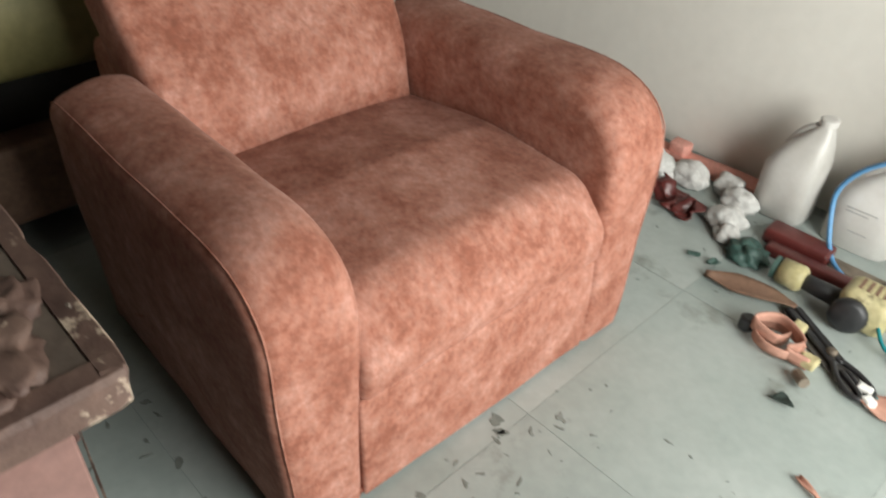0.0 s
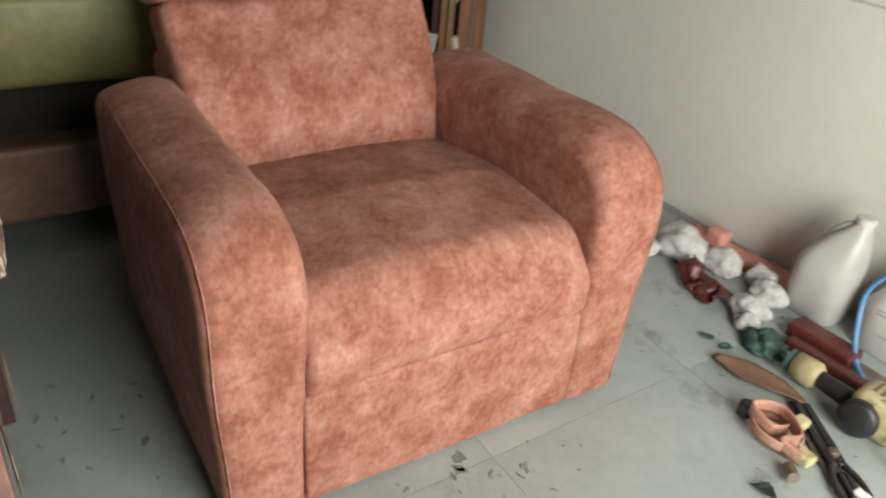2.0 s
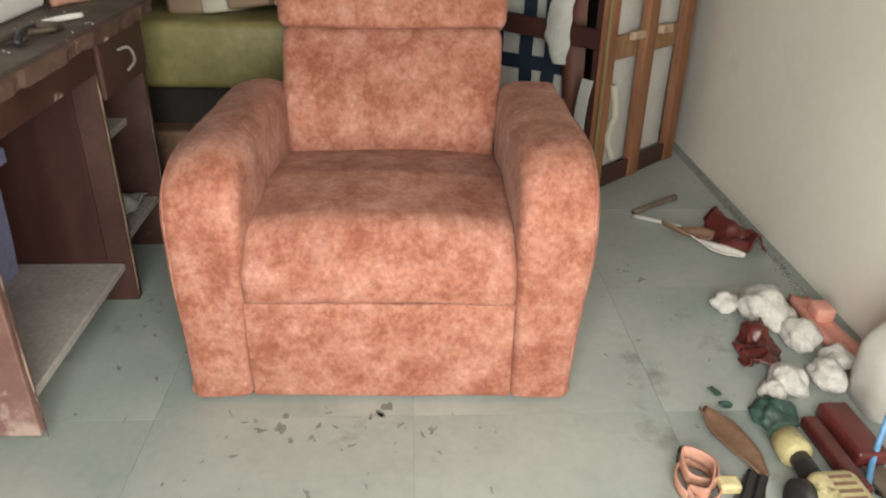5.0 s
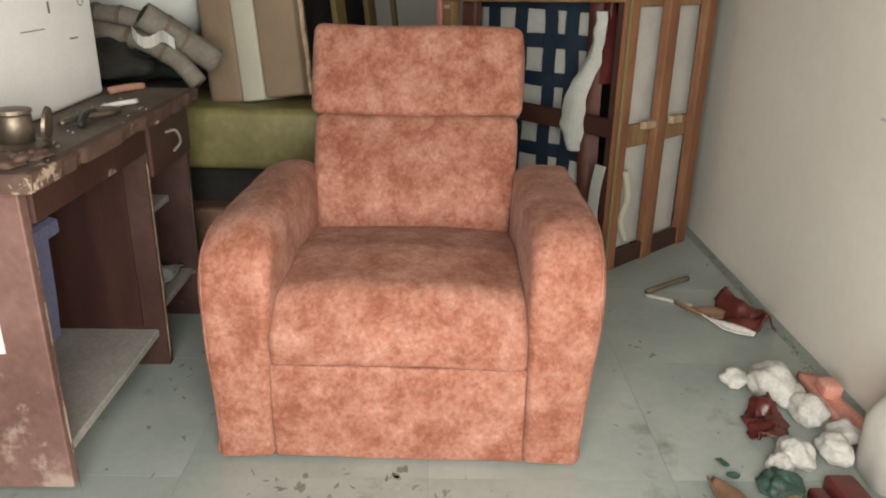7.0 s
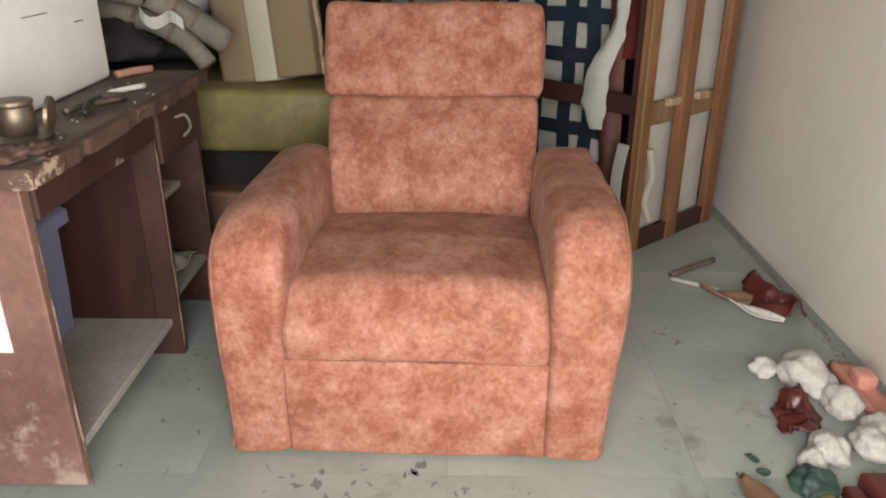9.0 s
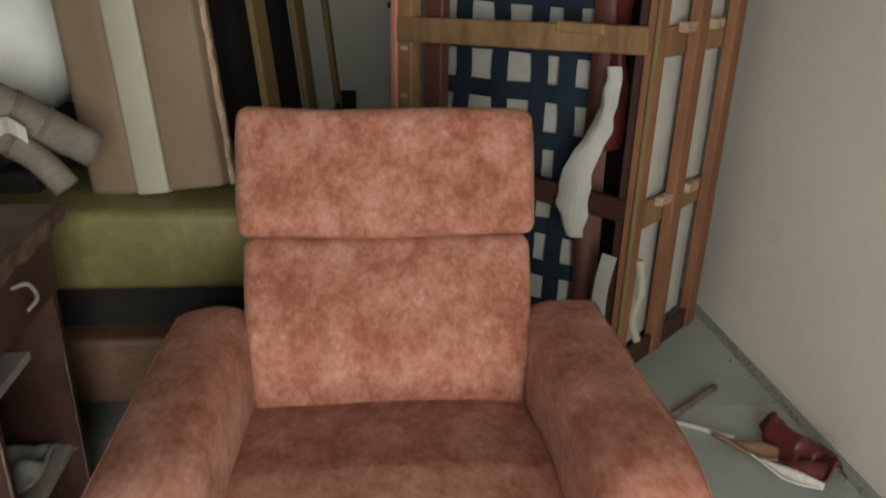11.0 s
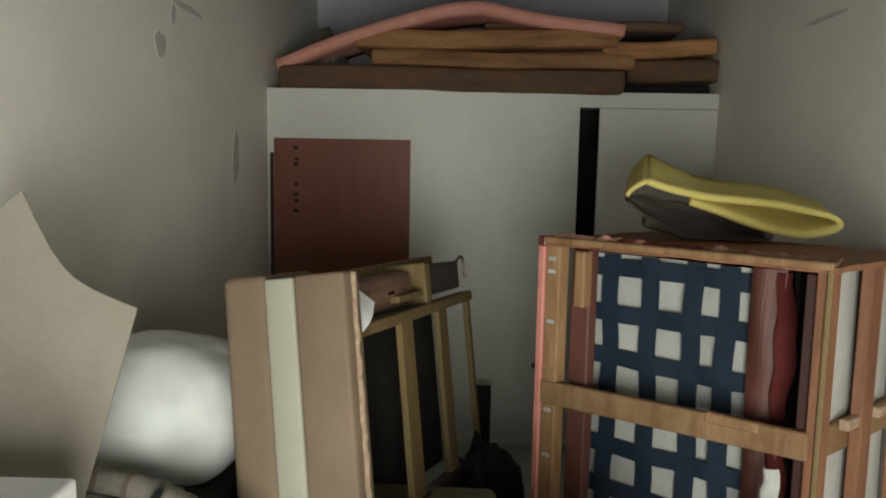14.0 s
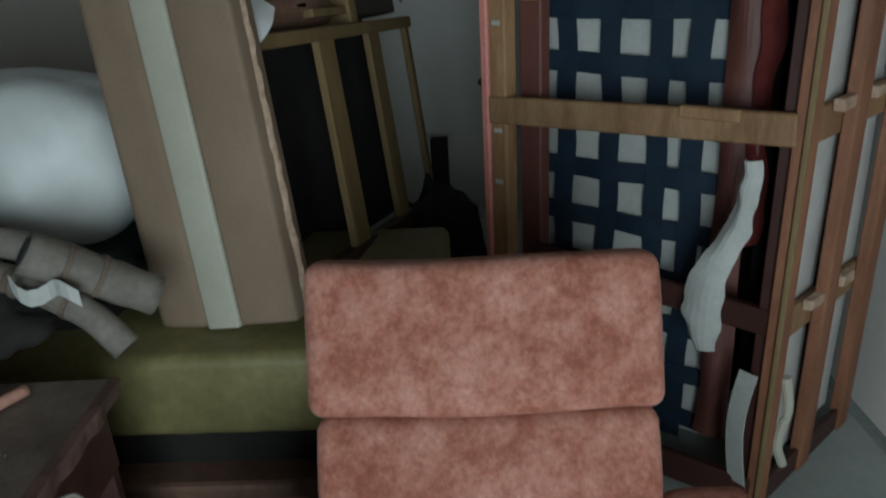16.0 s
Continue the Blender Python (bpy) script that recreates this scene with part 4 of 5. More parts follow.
def crumbs(name, places, size, material, label, category, seed):
    """Many small broken bits in one mesh."""
    rnd = random.Random(seed)
    bm = bmesh.new()
    for x, y, z in places:
        s = size * rnd.uniform(0.4, 1.3)
        g = bmesh.ops.create_icosphere(bm, subdivisions=1, radius=s, matrix=pose(x, y, z, rnd.uniform(0, 360), 0, rnd.uniform(0, 360)) @ Matrix.Diagonal((1, rnd.uniform(0.4, 1.1), rnd.uniform(0.3, 0.8), 1)))
        for v in g["verts"]:
            v.co += 0.35 * s * noise.noise_vector(v.co * 70)
    return tagged(part(name, bm, material), label, category, kind="stuff")


rng = random.Random(4)
crumbs("desk_debris", [(0.10 + rng.gauss(0, 0.045), -0.31 + rng.gauss(0, 0.04), DESK + 0.004) for _ in range(45)], 0.008, "desk_top", "crumbled wood and dust on the desk corner", "debris", 1)
crumbs("desk_dust", [(rng.uniform(-0.6, 0.12), rng.uniform(-0.40, -0.25), DESK + 0.002) for _ in range(50)], 0.003, "dust", "scattered dust and grit on the desk top", "debris", 2)


for k, (x, y, a, b) in enumerate(((0.14, -0.285, 0.055, 0.035), (0.165, -0.33, 0.035, 0.05), (0.09, -0.262, 0.04, 0.025), (0.15, -0.40, 0.04, 0.045))):
    cloth_heap("debris_clump", (x, y, DESK - 0.002), (a, b, 0.016), "edging", "crumbled clump of wood dust on the desk corner", 21 + k, 0.5)


def printed_roll(path, r, label, flat=1.0):
    t = thing("printed_paper_roll", pose(*path[0]), label, "paper roll", "printed rolls")
    p0 = Vector(path[0])
    pts = spline([Vector(p) - p0 for p in path], 6)
    part("roll", rough_up(tube(pts, r, 14), 0.004, 25), "print", t, smooth=True)
    d = (pts[0] - pts[1]).normalized()
    # solid disc, coloured near black for the shade inside the roll
    part("core_end", tube([pts[0] + d * 0.001, pts[0] + d * 0.004], r * 0.7, 14), "black_cloth", t, "disc coloured dark for the shade in the roll's end")
    for k in (0.3, 0.62):
        i = int(k * (len(pts) - 2))
        part("printed_band", tube([pts[i], pts[i].lerp(pts[i + 1], 0.5)], r * 1.03 + 0.003, 14), "dirt", t, "dark printed band")
    return t


printed_roll([(-0.925, -0.435, 0.955), (-0.98, -0.34, 0.875), (-1.03, -0.25, 0.80)], 0.043, "grey brown printed paper roll on the black cloth")
printed_roll([(-1.00, -0.66, 0.905), (-0.95, -0.47, 0.875), (-0.925, -0.345, 0.82), (-0.91, -0.275, 0.745)], 0.030, "bent printed paper roll drooping over the desk end")
printed_roll([(-1.03, -0.72, 0.955), (-1.02, -0.55, 0.94), (-1.01, -0.42, 0.915)], 0.032, "pale printed paper roll on dark cloth")
scrap = part("torn_wrapper", sheet(lambda u, v: (-0.895 + 0.01 * math.sin(9 * u), -0.46 + 0.13 * u, 0.885 - 0.04 * u + 0.035 * v - 0.02 * math.sin(6 * u)), 8, 3, 0.002), "cloth")
tagged(scrap, "torn white paper wrapper on the printed rolls", "wrapper")


def violet_bin():
    t = thing("violet_bin", pose(-0.31, -0.60, 0.1225), "pale violet plastic bin standing on the desk's bottom shelf", "bin")
    part("tub", lathe([(0.075, 0.0), (0.082, 0.10), (0.088, 0.30), (0.095, 0.305)], 4, pose(0, 0, 0, 0, 0, 45)), "violet_plastic", t)
    part("rim", lathe([(0.11, 0.295), (0.118, 0.30), (0.118, 0.335), (0.10, 0.345)], 4, pose(0, 0, 0, 0, 0, 45)), "violet_plastic", t)
    return t


violet_bin()
tagged(part("crumpled_rag", rough_up(sheet(lambda u, v: (-0.74 + 0.16 * u, -0.42 + 0.10 * v, 0.19 + 0.025 * math.sin(7 * u) * math.cos(5 * v)), 12, 8, 0.006), 0.012, 18), "cloth", smooth=True), "crumpled white rag on the desk's side shelf", "rag")


# ---- against the partition ----
def brown_board():
    t = thing("brown_board", pose(-3.805, -0.64, 0, 0, 0, 1.5), "reddish brown board leaning flat on the white partition", "board")
    part("panel", box(-0.012, 0.008, -0.405, 0.425, 0.0, 1.868, 0.002, 1), "red_board", t)
    for k, z in enumerate((1.80, 1.73, 1.70, 1.58, 1.52, 1.48, 1.42)):
        part("stamp_mark", box(0.0085, 0.010, -0.285 + 0.006 * (k % 2), -0.255, z, z + 0.022), "dark", t, "faint dark stamp mark")
    return t


brown_board()
tagged(part("thin_board", box(-3.80, -3.775, -1.066, -1.048, 0.0, 1.78, 0.002, 1), "maroon_board"), "thin dark board edge beside the brown board", "board")
tagged(part("dark_post", box(-3.42, -3.36, 0.22, 0.31, 0.0, 0.50, 0.004, 1), "dark"), "short black wooden post standing on the floor", "post")


# ---- on the loft ----
def slab(name, y0, y1, z0, z1, x0, material, label, wave, seed):
    prof = smooth_profile(fillet([(x0, z0), (x0, z1), (x0 - 0.55, z1), (x0 - 0.55, z0)], [0.03] * 4, 4), 0.08)

    def shape(p):
        p.z += wave * math.sin((p.y - y0) / (y1 - y0) * math.pi * 1.6 + seed) + 0.010 * noise.noise((p.y * 3, seed, p.z))
        p.x += 0.02 * noise.noise((p.y * 2.5, p.z * 4, seed))
        return p

    ob = part(name, pillow(prof, y0, y1, 0.03, 0.01, 22, shape), material, smooth=True)
    return tagged(ob, label, "cushion", "stacked old cushions")


slab("old_cushion", -1.015, 1.03, 2.158, 2.292, -3.775, "brown_foam", "long dull brown cushion at the bottom of the stack", 0.012, 0.4)
slab("old_cushion", -0.47, 1.10, 2.300, 2.405, -3.86, "ply", "flat ochre brown cushion in the stack", 0.006, 1.3)
slab("old_cushion", -0.57, 1.00, 2.412, 2.522, -3.82, "ply", "flat orange brown cushion in the stack", 0.005, 2.2)
slab("old_cushion", 0.90, 1.57, 2.375, 2.470, -3.86, "ply", "short brown cushion drooping over the stack's end", -0.016, 0.2)
slab("old_cushion", 0.20, 1.40, 2.530, 2.590, -3.98, "brown_foam", "dark brown cushion at the top of the stack", -0.01, 0.2)
slab("old_cushion", 1.06, 1.615, 2.235, 2.365, -3.90, "brown_foam", "dark rounded cushion at the stack's end", 0.0, 0.8)
slab("old_cushion", 1.06, 1.60, 2.165, 2.230, -4.05, "dark", "black cushion wedged under the stack's end", 0.0, 0.8)


def pink_arc(u, v):
    y = -1.03 + 2.05 * u
    z = 2.300 + 0.335 * math.sin(min(1.0, u / 0.60) * math.pi / 2) ** 1.1 - 0.13 * max(0.0, u - 0.60) / 0.40
    return (-3.80 - 0.50 * v, y, z + 0.008 * math.sin(14 * u))


tagged(part("pink_foam_sheet", sheet(pink_arc, 40, 4, 0.060), "paint_pink", smooth=True), "salmon pink foam sheet arched over the cushions", "foam sheet")
cloth_heap("grey_blanket", (-4.25, -0.82, 2.162), (0.25, 0.16, 0.32), "print", "grey blanket wedged on the loft beside the cushions", 11)


# ---- the card template ----
def template():
    pts = [(-0.477, 1.398), (-0.52, 1.414), (-0.574, 1.435), (-0.624, 1.463), (-0.652, 1.492), (-0.68, 1.533), (-0.712, 1.597), (-0.74, 1.659), (-0.766, 1.64), (-0.844, 1.574), (-0.844, 0.7525), (-0.678, 0.7525)]
    bm = bmesh.new()
    a = [bm.verts.new((-0.948, y, z)) for y, z in pts]
    b = [bm.verts.new((-0.952, y, z)) for y, z in pts]
    bm.faces.new(a)
    bm.faces.new(list(reversed(b)))
    for i in range(len(pts)):
        j = (i + 1) % len(pts)
        bm.faces.new((a[i], b[i], b[j], a[j]))
    return tagged(part("card_template", bm, "card"), "large grey card template with a curved cut edge", "template")


template()


# ---- along the right wall: jugs, hose, rod ----
def jug(place, w, d, h, turn, label, lean=0.0, printed=False):
    t = thing("plastic_jug", pose(*place, lean, 0, turn), label, "jug", "white jugs")
    secs = [(0.0, 0.90, 0.0), (0.012, 1.0, 0.0), (0.48, 1.0, 0.0), (0.60, 0.90, 0.05), (0.73, 0.68, 0.12), (0.85, 0.42, 0.20), (0.92, 0.26, 0.24), (0.955, 0.20, 0.24)]
    bm = bmesh.new()
    rings = []
    for z, s, o in secs:
        ring = []
        for k in range(24):
            a = 2 * math.pi * k / 24
            cx, sy = math.cos(a), math.sin(a)
            e = (abs(cx) ** 4 + abs(sy) ** 4) ** -0.25
            ds = s if s > 0.85 else max(s, 0.3)
            ring.append(bm.verts.new((w / 2 * s * cx * e + o * w, d / 2 * ds * sy * e, z * h)))
        rings.append(ring)
    for a, b in zip(rings, rings[1:]):
        for k in range(24):
            bm.faces.new((a[k], a[(k + 1) % 24], b[(k + 1) % 24], b[k]))
    bm.faces.new(list(reversed(rings[0])))
    bm.faces.new(rings[-1])
    part("body", bm, "jug", t, smooth=True)
    part("cap", lathe([(0.018, 0.95 * h), (0.024, 0.955 * h), (0.024, h), (0.018, 1.01 * h)], 16, pose(0.24 * w, 0, 0)), "jug", t)
    part("handle", tube(spline([(0.20 * w, 0, 0.90 * h), (0.06 * w, 0, 0.895 * h), (-0.14 * w, 0, 0.80 * h), (-0.28 * w, 0, 0.66 * h)]), 0.012, 10), "jug", t, smooth=True)
    if printed:
        for k, (a, b, z) in enumerate(((-0.045, 0.03, 0.46), (-0.045, 0.01, 0.42), (-0.02, 0.025, 0.22))):
            part("print_line", box(a, b, -d / 2 - 0.0015, -d / 2 + 0.001, z * h, z * h + 0.003), "pale_ink", t, "faint printed line")
    return t


jug((0.025, 1.585, 0.0), 0.148, 0.13, 0.30, 0, "milky white plastic jug standing by the wall")
jug((0.232, 1.605, 0.0), 0.175, 0.12, 0.265, 4, "milky white plastic jug with faint print by the pilaster", 0, True)

hose = thing("blue_hose", pose(0.3, 1.5, 0), "bright blue rubber hose arching over the floor", "hose")
part("tubing", tube([p - Vector((0.3, 1.5, 0)) for p in spline([(0.30, 1.40, 0.012), (0.225, 1.45, 0.03), (0.175, 1.49, 0.12), (0.170, 1.50, 0.19), (0.215, 1.50, 0.265), (0.29, 1.50, 0.312), (0.38, 1.50, 0.297), (0.45, 1.50, 0.245), (0.487, 1.495, 0.19)], 8)], 0.0065, 10), "blue_hose", hose, smooth=True)
part("nozzle", tube([(0.187, -0.005, 0.195), (0.194, -0.008, 0.165), (0.190, -0.01, 0.125)], 0.008, 10), "black_plastic", hose, "black nozzle")
tail = [p for p in spline([(0.46, 1.45, 0.008), (0.56, 1.50, 0.008), (0.70, 1.52, 0.008), (0.85, 1.44, 0.008)], 8)]
tagged(part("hose_tail", tube(tail, 0.0065, 10), "blue_hose", smooth=True), "blue hose end lying on the stone floor", "hose")
tagged(part("black_rod", tube([(0.487, 1.485, 0.0), (0.478, 1.53, 0.6), (0.470, 1.570, 1.15)], 0.011, 10), "black_plastic", smooth=True), "black metal rod leaning against the pilaster", "rod")


# ---- clutter on the floor ----
def scrap_sheet(name, path, widths, material, label, category, lift=0.012, seed=0, thick=0.003):
    """A strip of leather or cloth lying on the floor, curled unevenly."""
    pts = spline([(x, y, 0) for x, y in path], 6)
    n = len(pts) - 1

    def f(u, v):
        i = min(n, round(u * n))
        t = (pts[min(i + 1, n)] - pts[max(i - 1, 0)]).normalized()
        s = Vector((-t.y, t.x, 0))
        k = u * (len(widths) - 1)
        a = int(min(k, len(widths) - 2))
        w = widths[a] + (widths[a + 1] - widths[a]) * (k - a)
        z = 0.004 + lift * (0.5 + 0.5 * math.sin(5 * u + 3 * v + seed)) + lift * 0.6 * abs(2 * v - 1) ** 2
        return pts[i] + s * w * (v - 0.5) + Vector((0, 0, z))

    return tagged(part(name, sheet(f, n, 5, thick), material, smooth=True), label, category)


def fluff(x, y, r, seed, label="tuft of white polyester stuffing on the floor"):
    bm = bmesh.new()
    bmesh.ops.create_icosphere(bm, subdivisions=4, radius=1)
    for v in bm.verts:
        p = v.co.copy()
        k = 1.1 + 0.36 * noise.noise(p * 1.3 + Vector((seed, 0, 0))) + 0.09 * noise.noise(p * 3.2 + Vector((0, seed, 0))) + 0.035 * noise.noise(p * 9) + 0.02 * noise.noise(p * 21)
        v.co = Vector((p.x * r * k, p.y * r * k * 0.85, max(-0.98 * 0.6 * r, p.z * r * 0.7 * k)))
    low = min(v.co.z for v in bm.verts)
    for v in bm.verts:
        v.co.z -= low
    ob = part("stuffing_tuft", bm, "fluff", smooth=True)
    ob.matrix_world = pose(x, y, 0.001)
    return tagged(ob, label, "stuffing", "stuffing tufts")


for k, (x, y, r) in enumerate(((-0.39, 1.36, 0.042), (-0.34, 1.445, 0.076), (-0.22, 1.50, 0.058), (-0.03, 1.385, 0.052), (-0.055, 1.49, 0.05), (-0.30, 1.48, 0.05), (-0.12, 1.54, 0.045), (0.0, 1.335, 0.034))):
    fluff(x, y, 0.88 * r, 3.1 * k + 1)

scrap_sheet("pink_foam_strip", [(-0.42, 1.585), (-0.30, 1.59), (-0.16, 1.60), (-0.02, 1.605)], [0.065, 0.07, 0.065, 0.055], "paint_pink", "salmon pink foam strip along the wall", "foam strip", 0.012, 1, 0.022)
tagged(part("foam_block", rough_up(box(-0.355, -0.295, 1.575, 1.625, 0.0, 0.055, 0.008, 3), 0.004, 20), "paint_pink", smooth=True), "small salmon foam offcut by the wall", "foam offcut")


def crumpled(centre, size, height, turn, seed, label):
    """A stiff leatherette offcut thrown down in folds, its corners turned up."""
    c, k = math.cos(radians(turn)), math.sin(radians(turn))

    def f(u, v):
        a, b = (u - 0.5) * size[0], (v - 0.5) * size[1] * (1 - 0.35 * abs(2 * u - 1) ** 2)
        edge = 0.018 * noise.noise((u * 5, v * 5, seed))
        z = 0.006 + height * max(0.0, 0.55 + 0.9 * noise.noise((u * 2.6 + seed, v * 2.3, 0.4)) + 0.35 * noise.noise((u * 7, v * 6 + seed, 1.0))) * math.sin(math.pi * min(1, max(0, v * 0.85 + 0.12)))
        return (centre[0] + a * c - b * k + edge, centre[1] + a * k + b * c + edge, z)

    return tagged(part("maroon_offcut", sheet(f, 22, 14, 0.003), "maroon", smooth=True), label, "offcut")


crumpled((-0.17, 1.37), (0.16, 0.11), 0.050, -20, 2.0, "maroon leatherette offcut crumpled on the floor")
crumpled((-0.815, 1.545), (0.23, 0.15), 0.075, 8, 5.3, "large folded maroon leatherette offcut by the wall")
scrap_sheet("maroon_offcut", [(-0.90, 1.33), (-0.84, 1.40), (-0.80, 1.47)], [0.02, 0.04, 0.05], "tan", "brown leatherette offcut on the floor", "offcut", 0.02, 1)
scrap_sheet("white_offcut", [(-0.83, 1.40), (-0.74, 1.46), (-0.68, 1.53)], [0.01, 0.055, 0.02], "paper", "white triangular lining offcut on the floor", "offcut", 0.010, 1)
small_bar("white_stick", (-0.985, 1.25, 0.008), (-0.90, 1.395, 0.008), 0.008, "cloth", "thin dirty white stick on the floor", "stick")
small_bar("dark_stick", (-1.01, 1.26, 0.010), (-1.15, 1.45, 0.010), 0.010, "dirt", "thin dark wooden stick on the floor", "stick")
scrap_sheet("tan_offcut", [(0.05, 1.155), (0.12, 1.175), (0.20, 1.20), (0.26, 1.21)], [0.015, 0.055, 0.055, 0.03], "tan", "tan brown leather strip on the floor", "offcut", 0.014, 3)
cloth_heap("green_offcut", (0.075, 1.31, 0.0), (0.055, 0.05, 0.035), "green_scrap", "crumpled dark green plastic offcut", 9)
scrap_sheet("green_flake", [(-0.03, 1.20), (0.0, 1.215)], [0.02, 0.012], "green_scrap", "small dark green offcut on the floor", "offcut", 0.004, 1, 0.002)
scrap_sheet("green_flake", [(0.03, 1.20), (0.045, 1.225)], [0.016, 0.02], "green_scrap", "small dark green offcut on the floor", "offcut", 0.008, 2, 0.002)


def maroon_tool():
    t = thing("maroon_case", pose(0.06, 1.44, 0, 0, 0, 3), "long maroon plastic tool case by the jugs", "tool case")
    part("body", box(0.0, 0.17, -0.035, 0.035, 0.0, 0.042, 0.010, 3), "maroon", t, smooth=True)
    part("second_body", box(0.03, 0.25, -0.085, -0.045, 0.0, 0.03, 0.008, 3), "maroon", t, smooth=True)
    part("blade", box(0.175, 0.31, -0.03, 0.02, 0.012, 0.018, 0.002, 1), "steel", t, "grey steel blade")
    part("grip", tube([(0.31, -0.005, 0.015), (0.35, 0.0, 0.02)], 0.012), "black_plastic", t, "black grip")
    return t


maroon_tool()


def heat_gun():
    t = thing("cream_power_tool", pose(0.17, 1.285, 0.0, 0, 0, 4), "grubby cream power tool with a black grip on the floor", "power tool")
    part("nose", lathe([(0.020, 0), (0.032, 0.004), (0.034, 0.055), (0.026, 0.065)], 20, pose(0.0, 0, 0.036, 0, 90, 0)), "cream_plastic", t, smooth=True)
    part("neck", lathe([(0.020, 0), (0.021, 0.03), (0.024, 0.10)], 18, pose(0.06, 0, 0.036, 0, 90, -3)), "black_plastic", t, smooth=True)
    body = box(0.15, 0.265, -0.052, 0.048, 0.002, 0.098, 0.024, 4)
    housing = part("motor_housing", body, "cream_plastic", t, smooth=True)
    for k in range(4):
        part("vent", box(0.175 + 0.018 * k, 0.183 + 0.018 * k, -0.02, 0.025, 0.0965, 0.099), "tan", housing, "dark vent slot")
    part("disc", lathe([(0.012, 0.0), (0.040, 0.002), (0.042, 0.022), (0.030, 0.03)], 24, pose(0.185, -0.050, 0.046, 82, 0, 8)), "black_plastic", t, "black end disc", True)
    part("dark_end", lathe([(0.030, 0), (0.028, 0.012)], 20, pose(-0.012, 0, 0.036, 0, 90, 0)), "green_scrap", t, "dark green nose ring")
    return t


heat_gun()


def leather_coil():
    t = thing("leather_strap_coil", pose(0.27, 1.065, 0), "coiled pinkish leather strap with a yellow clip", "strap")
    pts = spline([(-0.05, -0.01, 0.02), (-0.03, 0.045, 0.025), (0.03, 0.03, 0.03), (0.02, -0.02, 0.035), (-0.04, -0.015, 0.045), (0.0, 0.03, 0.05), (0.07, 0.0, 0.045), (0.05, -0.03, 0.03), (0.10, -0.02, 0.02)], 8)
    part("strap", sheet(lambda u, v: pts[round(u * (len(pts) - 1))] + Vector((0, 0, 0.032 * (v - 0.45))), len(pts) - 1, 3, 0.004), "leather", t, smooth=True)
    part("loop", sheet(lambda u, v: (0.02 + 0.055 * math.cos(6 * u), 0.0 + 0.042 * math.sin(6 * u), 0.012 + 0.024 * v), 24, 3, 0.004), "leather", t, smooth=True)
    part("clip", rough_up(box(0.02, 0.05, 0.035, 0.075, 0.02, 0.045, 0.006, 2), 0.003, 30), "cream_plastic", t, "yellow plastic clip")
    part("clip", rough_up(box(0.075, 0.115, -0.025, 0.01, 0.01, 0.032, 0.006, 2), 0.003, 30), "cream_plastic", t, "yellow plastic clip")
    part("knob", lathe([(0.010, 0), (0.018, 0.003), (0.018, 0.03), (0.012, 0.034)], 16, pose(-0.055, 0.0, 0.005)), "black_plastic", t, "black knob")
    part("chuck", lathe([(0.006, 0), (0.012, 0.003), (0.012, 0.04)], 14, pose(0.09, -0.05, 0.014, 0, 80, -40)), "steel", t, "steel chuck")
    return t


leather_coil()


def shears():
    t = thing("black_shears", pose(0.36, 1.14, 0, 0, 0, -31), "long black shears lying on the floor", "shears")
    for s in (-1, 1):
        part("blade", box(-0.12, 0.06, s * 0.010 - 0.009, s * 0.010 + 0.009, 0.012, 0.020, 0.003, 1), "black_plastic", t)
        part("bow", tube(spline([(0.05, s * 0.010, 0.016), (0.09, s * 0.026, 0.014), (0.13, s * 0.030, 0.012), (0.155, s * 0.016, 0.012), (0.13, s * 0.006, 0.012), (0.08, s * 0.006, 0.014)]), 0.006), "black_plastic", t, smooth=True)
    part("pivot", lathe([(0.012, 0.0), (0.012, 0.026), (0.007, 0.029)], 14, pose(0.03, 0, 0)), "steel", t, "steel pivot screw")
    part("tip_block", box(0.15, 0.175, -0.012, 0.012, 0.004, 0.020, 0.003, 1), "paper", t, "white plastic tag")
    return t


shears()
cable = thing("teal_cable", pose(0.5, 1.22, 0), "tangled teal electric cable on the floor", "cable")
loops = []
for k in range(46):
    a = k * 0.62
    loops.append((0.01 + 0.055 * math.cos(a) + 0.02 * math.sin(2.3 * k), 0.02 + 0.060 * math.sin(a * 0.8) + 0.0007 * k, 0.010 + 0.030 * (0.5 + 0.5 * math.sin(1.7 * k))))
part("loose_coil", tube(spline([(-0.09, 0.12, 0.03), (-0.085, 0.05, 0.045), (-0.03, 0.0, 0.02)] + loops[:13] + [(0.06, -0.06, 0.01), (0.02, -0.13, 0.008), (-0.01, -0.14, 0.008)], 5), 0.0045, 7), "teal_cable", cable, smooth=True)
part("plug", box(-0.035, -0.005, -0.15, -0.128, 0.003, 0.022, 0.004, 2), "paper", cable, "white plug")
small_bar("pink_tube", (0.39, 1.425, 0.014), (0.62, 1.385, 0.014), 0.014, "pink_bar", "bright pink plastic tube on the floor", "tube")
tagged(part("black_lead", tube(spline([(0.30, 1.42, 0.01), (0.38, 1.45, 0.02), (0.42, 1.40, 0.01), (0.47, 1.47, 0.015), (0.50, 1.49, 0.05)], 6), 0.005), "black_plastic", smooth=True), "black electric lead by the pilaster", "lead")
scrap_sheet("pink_offcut", [(0.48, 1.06), (0.53, 1.065), (0.59, 1.075)], [0.03, 0.065, 0.05], "leather", "pinkish leather offcut on the floor", "offcut", 0.008, 2)
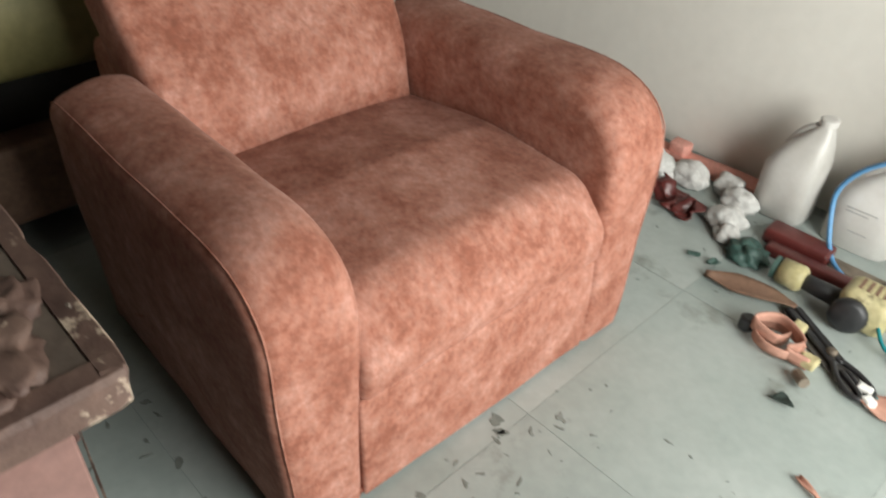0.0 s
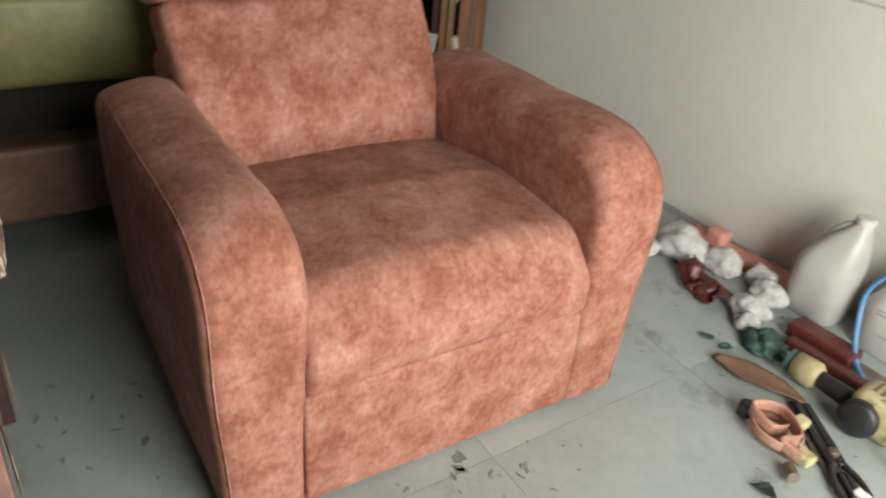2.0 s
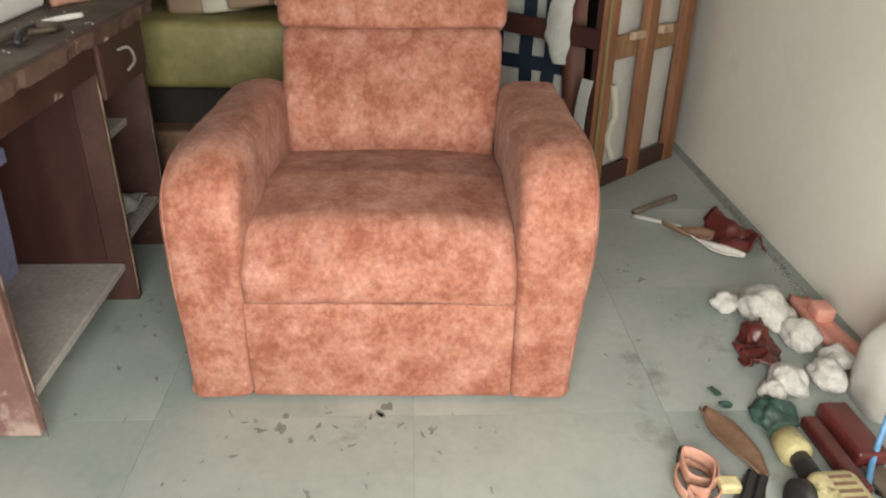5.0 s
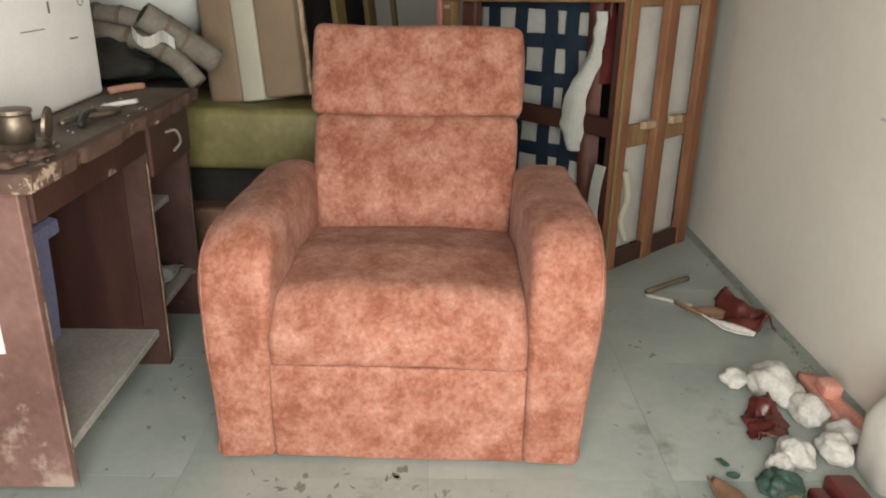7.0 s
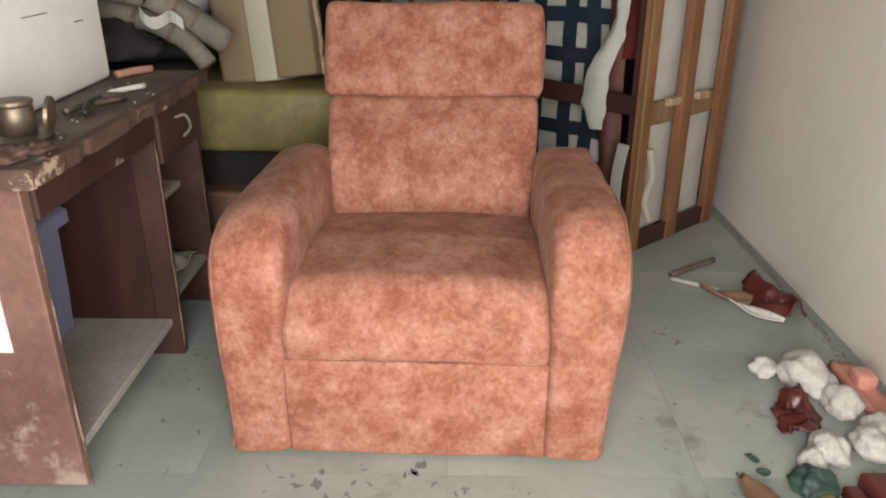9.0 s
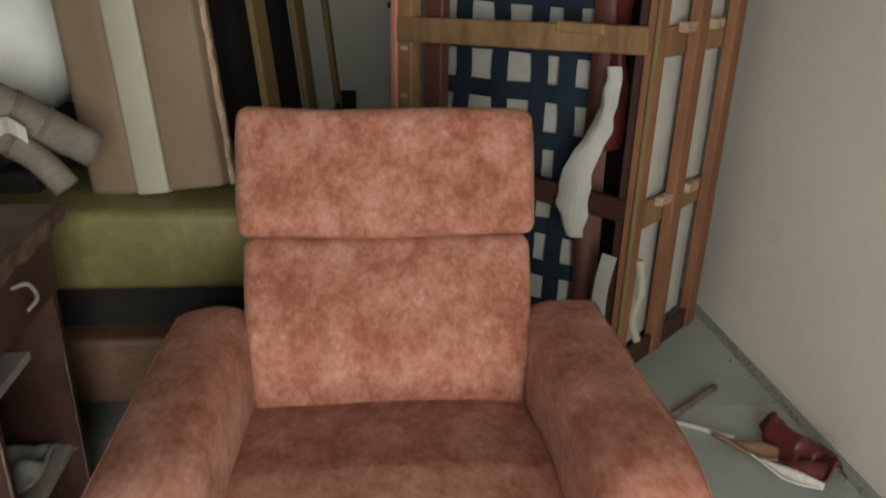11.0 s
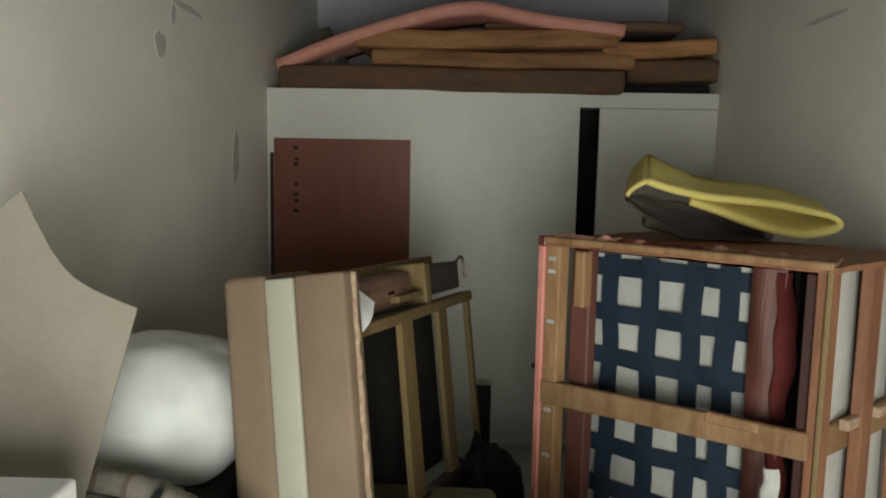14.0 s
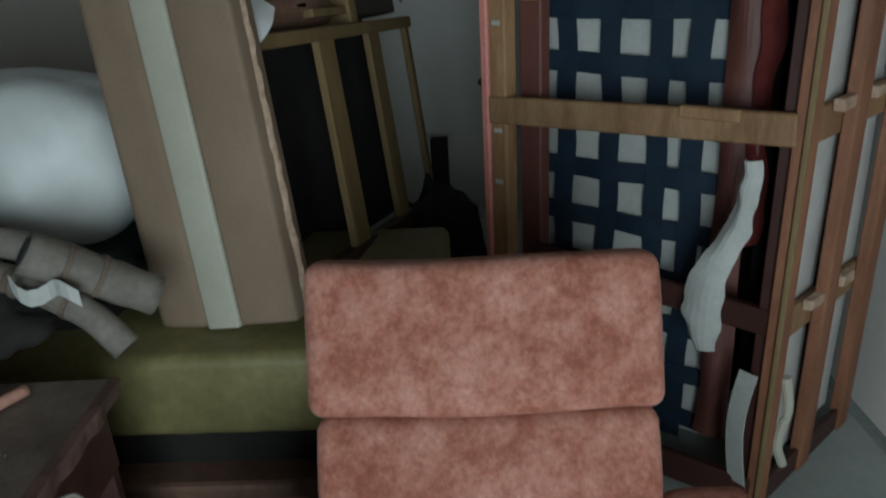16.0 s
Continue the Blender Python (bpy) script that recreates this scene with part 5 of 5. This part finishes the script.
scrap_sheet("pink_offcut", [(0.595, 1.085), (0.615, 1.0), (0.66, 0.94), (0.735, 0.87)], [0.045, 0.03, 0.035, 0.012], "leather", "long pinkish leather offcut on the floor", "offcut", 0.012, 4)
scrap_sheet("pink_offcut", [(0.675, 0.91), (0.69, 0.885), (0.72, 0.875)], [0.008, 0.016, 0.008], "leather", "thin pinkish leather sliver on the floor", "offcut", 0.006, 3)
scrap_sheet("pink_offcut", [(0.49, 0.775), (0.545, 0.755)], [0.012, 0.01], "leather", "thin pinkish leather sliver on the floor", "offcut", 0.006, 3)
scrap_sheet("grey_strip", [(0.245, 1.205), (0.33, 1.155), (0.43, 1.095), (0.50, 1.055)], [0.035, 0.060, 0.055, 0.03], "dark_leather", "long dark grey leather strip under the shears", "offcut", 0.003, 2)
scrap_sheet("black_offcut", [(0.375, 0.945), (0.38, 0.915)], [0.012, 0.055], "black_cloth", "small black triangular offcut on the floor", "offcut", 0.006, 1, 0.002)
scrap_sheet("grey_offcut", [(0.565, 0.70), (0.62, 0.665)], [0.018, 0.02], "flake", "dull grey flake on the floor", "offcut", 0.002, 1, 0.002)


def flakes(name, spots, material, label, seed):
    """Thin dried flakes and scuffs, too small to pick apart."""
    rnd = random.Random(seed)
    bm = bmesh.new()
    for x, y, length in spots:
        a = rnd.uniform(-0.9, 0.9) + (1.2 if rnd.random() < 0.3 else 0)
        length *= 0.95
        wdt = length * rnd.uniform(0.2, 0.6)
        ring = []
        n = 9
        for k in range(n):
            b = 2 * math.pi * k / n
            r = rnd.uniform(0.25, 1.25)
            px, py = length / 2 * r * math.cos(b), wdt / 2 * r * math.sin(b)
            ring.append((x + px * math.cos(a) - py * math.sin(a), y + px * math.sin(a) + py * math.cos(a)))
        top = [bm.verts.new((p, q, 0.0009)) for p, q in ring]
        low = [bm.verts.new((p, q, 0.0001)) for p, q in ring]
        bm.faces.new(top)
        for k in range(n):
            bm.faces.new((low[k], low[(k + 1) % n], top[(k + 1) % n], top[k]))
    return tagged(part(name, bm, material), label, "floor dirt", kind="stuff")


rng = random.Random(12)
spots = [(0.03 + abs(rng.gauss(0.04, 0.05)), rng.uniform(0.15, 0.55), rng.uniform(0.008, 0.045)) for _ in range(20)]
spots += [(rng.uniform(0.05, 0.45), rng.uniform(-0.15, 0.75), rng.uniform(0.004, 0.024)) for _ in range(38)]
spots += [(rng.uniform(-0.6, 0.1), rng.uniform(-0.25, -0.04), rng.uniform(0.008, 0.04)) for _ in range(18)]
spots += [(rng.uniform(-0.9, 0.5), rng.uniform(0.95, 1.6), rng.uniform(0.005, 0.02)) for _ in range(40)]
spots += [(-0.55, 1.17, 0.05), (-0.60, 1.14, 0.03), (0.44, 0.62, 0.05), (0.30, 0.30, 0.04)]
flakes("floor_flakes", spots, "flake", "dark dried flakes and scuffs on the stone floor", 3)
crumbs("skirting_dirt", [(rng.uniform(-1.55, -0.25), 1.635 + 0.018 * abs(rng.gauss(0, 1)) * -1, rng.uniform(0.001, 0.005)) for _ in range(420)], 0.0024, "dirt", "brown dirt gathered along the foot of the wall", "dirt", 6)


# ---- marks on the walls, as children of their walls ----
def smudge(parent, place, w, h, turn, axis_y, seed):
    rnd = random.Random(seed)
    bm = bmesh.new()
    n = 14
    ring = [(w / 2 * rnd.uniform(0.7, 1.1) * math.cos(2 * math.pi * k / n), h / 2 * rnd.uniform(0.7, 1.1) * math.sin(2 * math.pi * k / n)) for k in range(n)]
    c, s = math.cos(radians(turn)), math.sin(radians(turn))
    a = [bm.verts.new((place[0] + p * c - q * s, place[1] + axis_y * 0.003, place[2] + p * s + q * c)) for p, q in ring]
    b = [bm.verts.new((v.co.x, place[1] - axis_y * 0.001, v.co.z)) for v in a]
    bm.faces.new(a)
    for k in range(n):
        bm.faces.new((b[k], b[(k + 1) % n], a[(k + 1) % n], a[k]))
    return part("smudge", bm, "smudge", parent, "grey smudge in the paint")


M["smudge"] = mat("grey_smudge", [(0.50, 0.48, 0.45), (0.58, 0.56, 0.52)], scale=12, rough=0.85, grit=0.05, bump=0.02)
wl, wr = bpy.data.objects["wall_left"], bpy.data.objects["wall_right"]
smudge(wl, (-2.33, LEFT, 2.19), 0.12, 0.12, 0, 1, 1)
smudge(wl, (-2.62, LEFT, 2.385), 0.34, 0.035, 2, 1, 2)
smudge(wl, (-2.46, LEFT, 2.33), 0.05, 0.11, 10, 1, 3)
smudge(wl, (-3.23, LEFT, 1.75), 0.12, 0.30, 8, 1, 4)
smudge(wr, (-2.50, RIGHT, 2.345), 0.42, 0.022, -1, -1, 5)
part("groove", box(-0.45, 0.355, RIGHT - 0.003, RIGHT + 0.001, 0.748, 0.754), "smudge", wr, "shallow horizontal crack in the plaster")


# ---- the stone slabs of the floor ----
SLAB_X, SLAB_Y, GAP = 0.55, 0.57, 0.0014
slab_mesh = None
rng = random.Random(8)
for i in range(-8, 5):
    for j in range(-3, 3):
        x0, y0 = 0.075 + SLAB_X * i, 0.50 + SLAB_Y * j
        if x0 > 1.0 or x0 + SLAB_X < BACK or y0 + SLAB_Y < LEFT or y0 > RIGHT - 0.1:
            continue
        if slab_mesh is None:
            first = part("slab", box(GAP / 2, SLAB_X - GAP / 2, GAP / 2, SLAB_Y - GAP / 2, -0.02, 0.0), "stone", floor)
            slab_mesh = first.data
            ob = first
        else:
            ob = new("slab", slab_mesh)
            ob.parent = floor
        ob.location = (x0, y0, rng.uniform(-0.0005, 0.0))
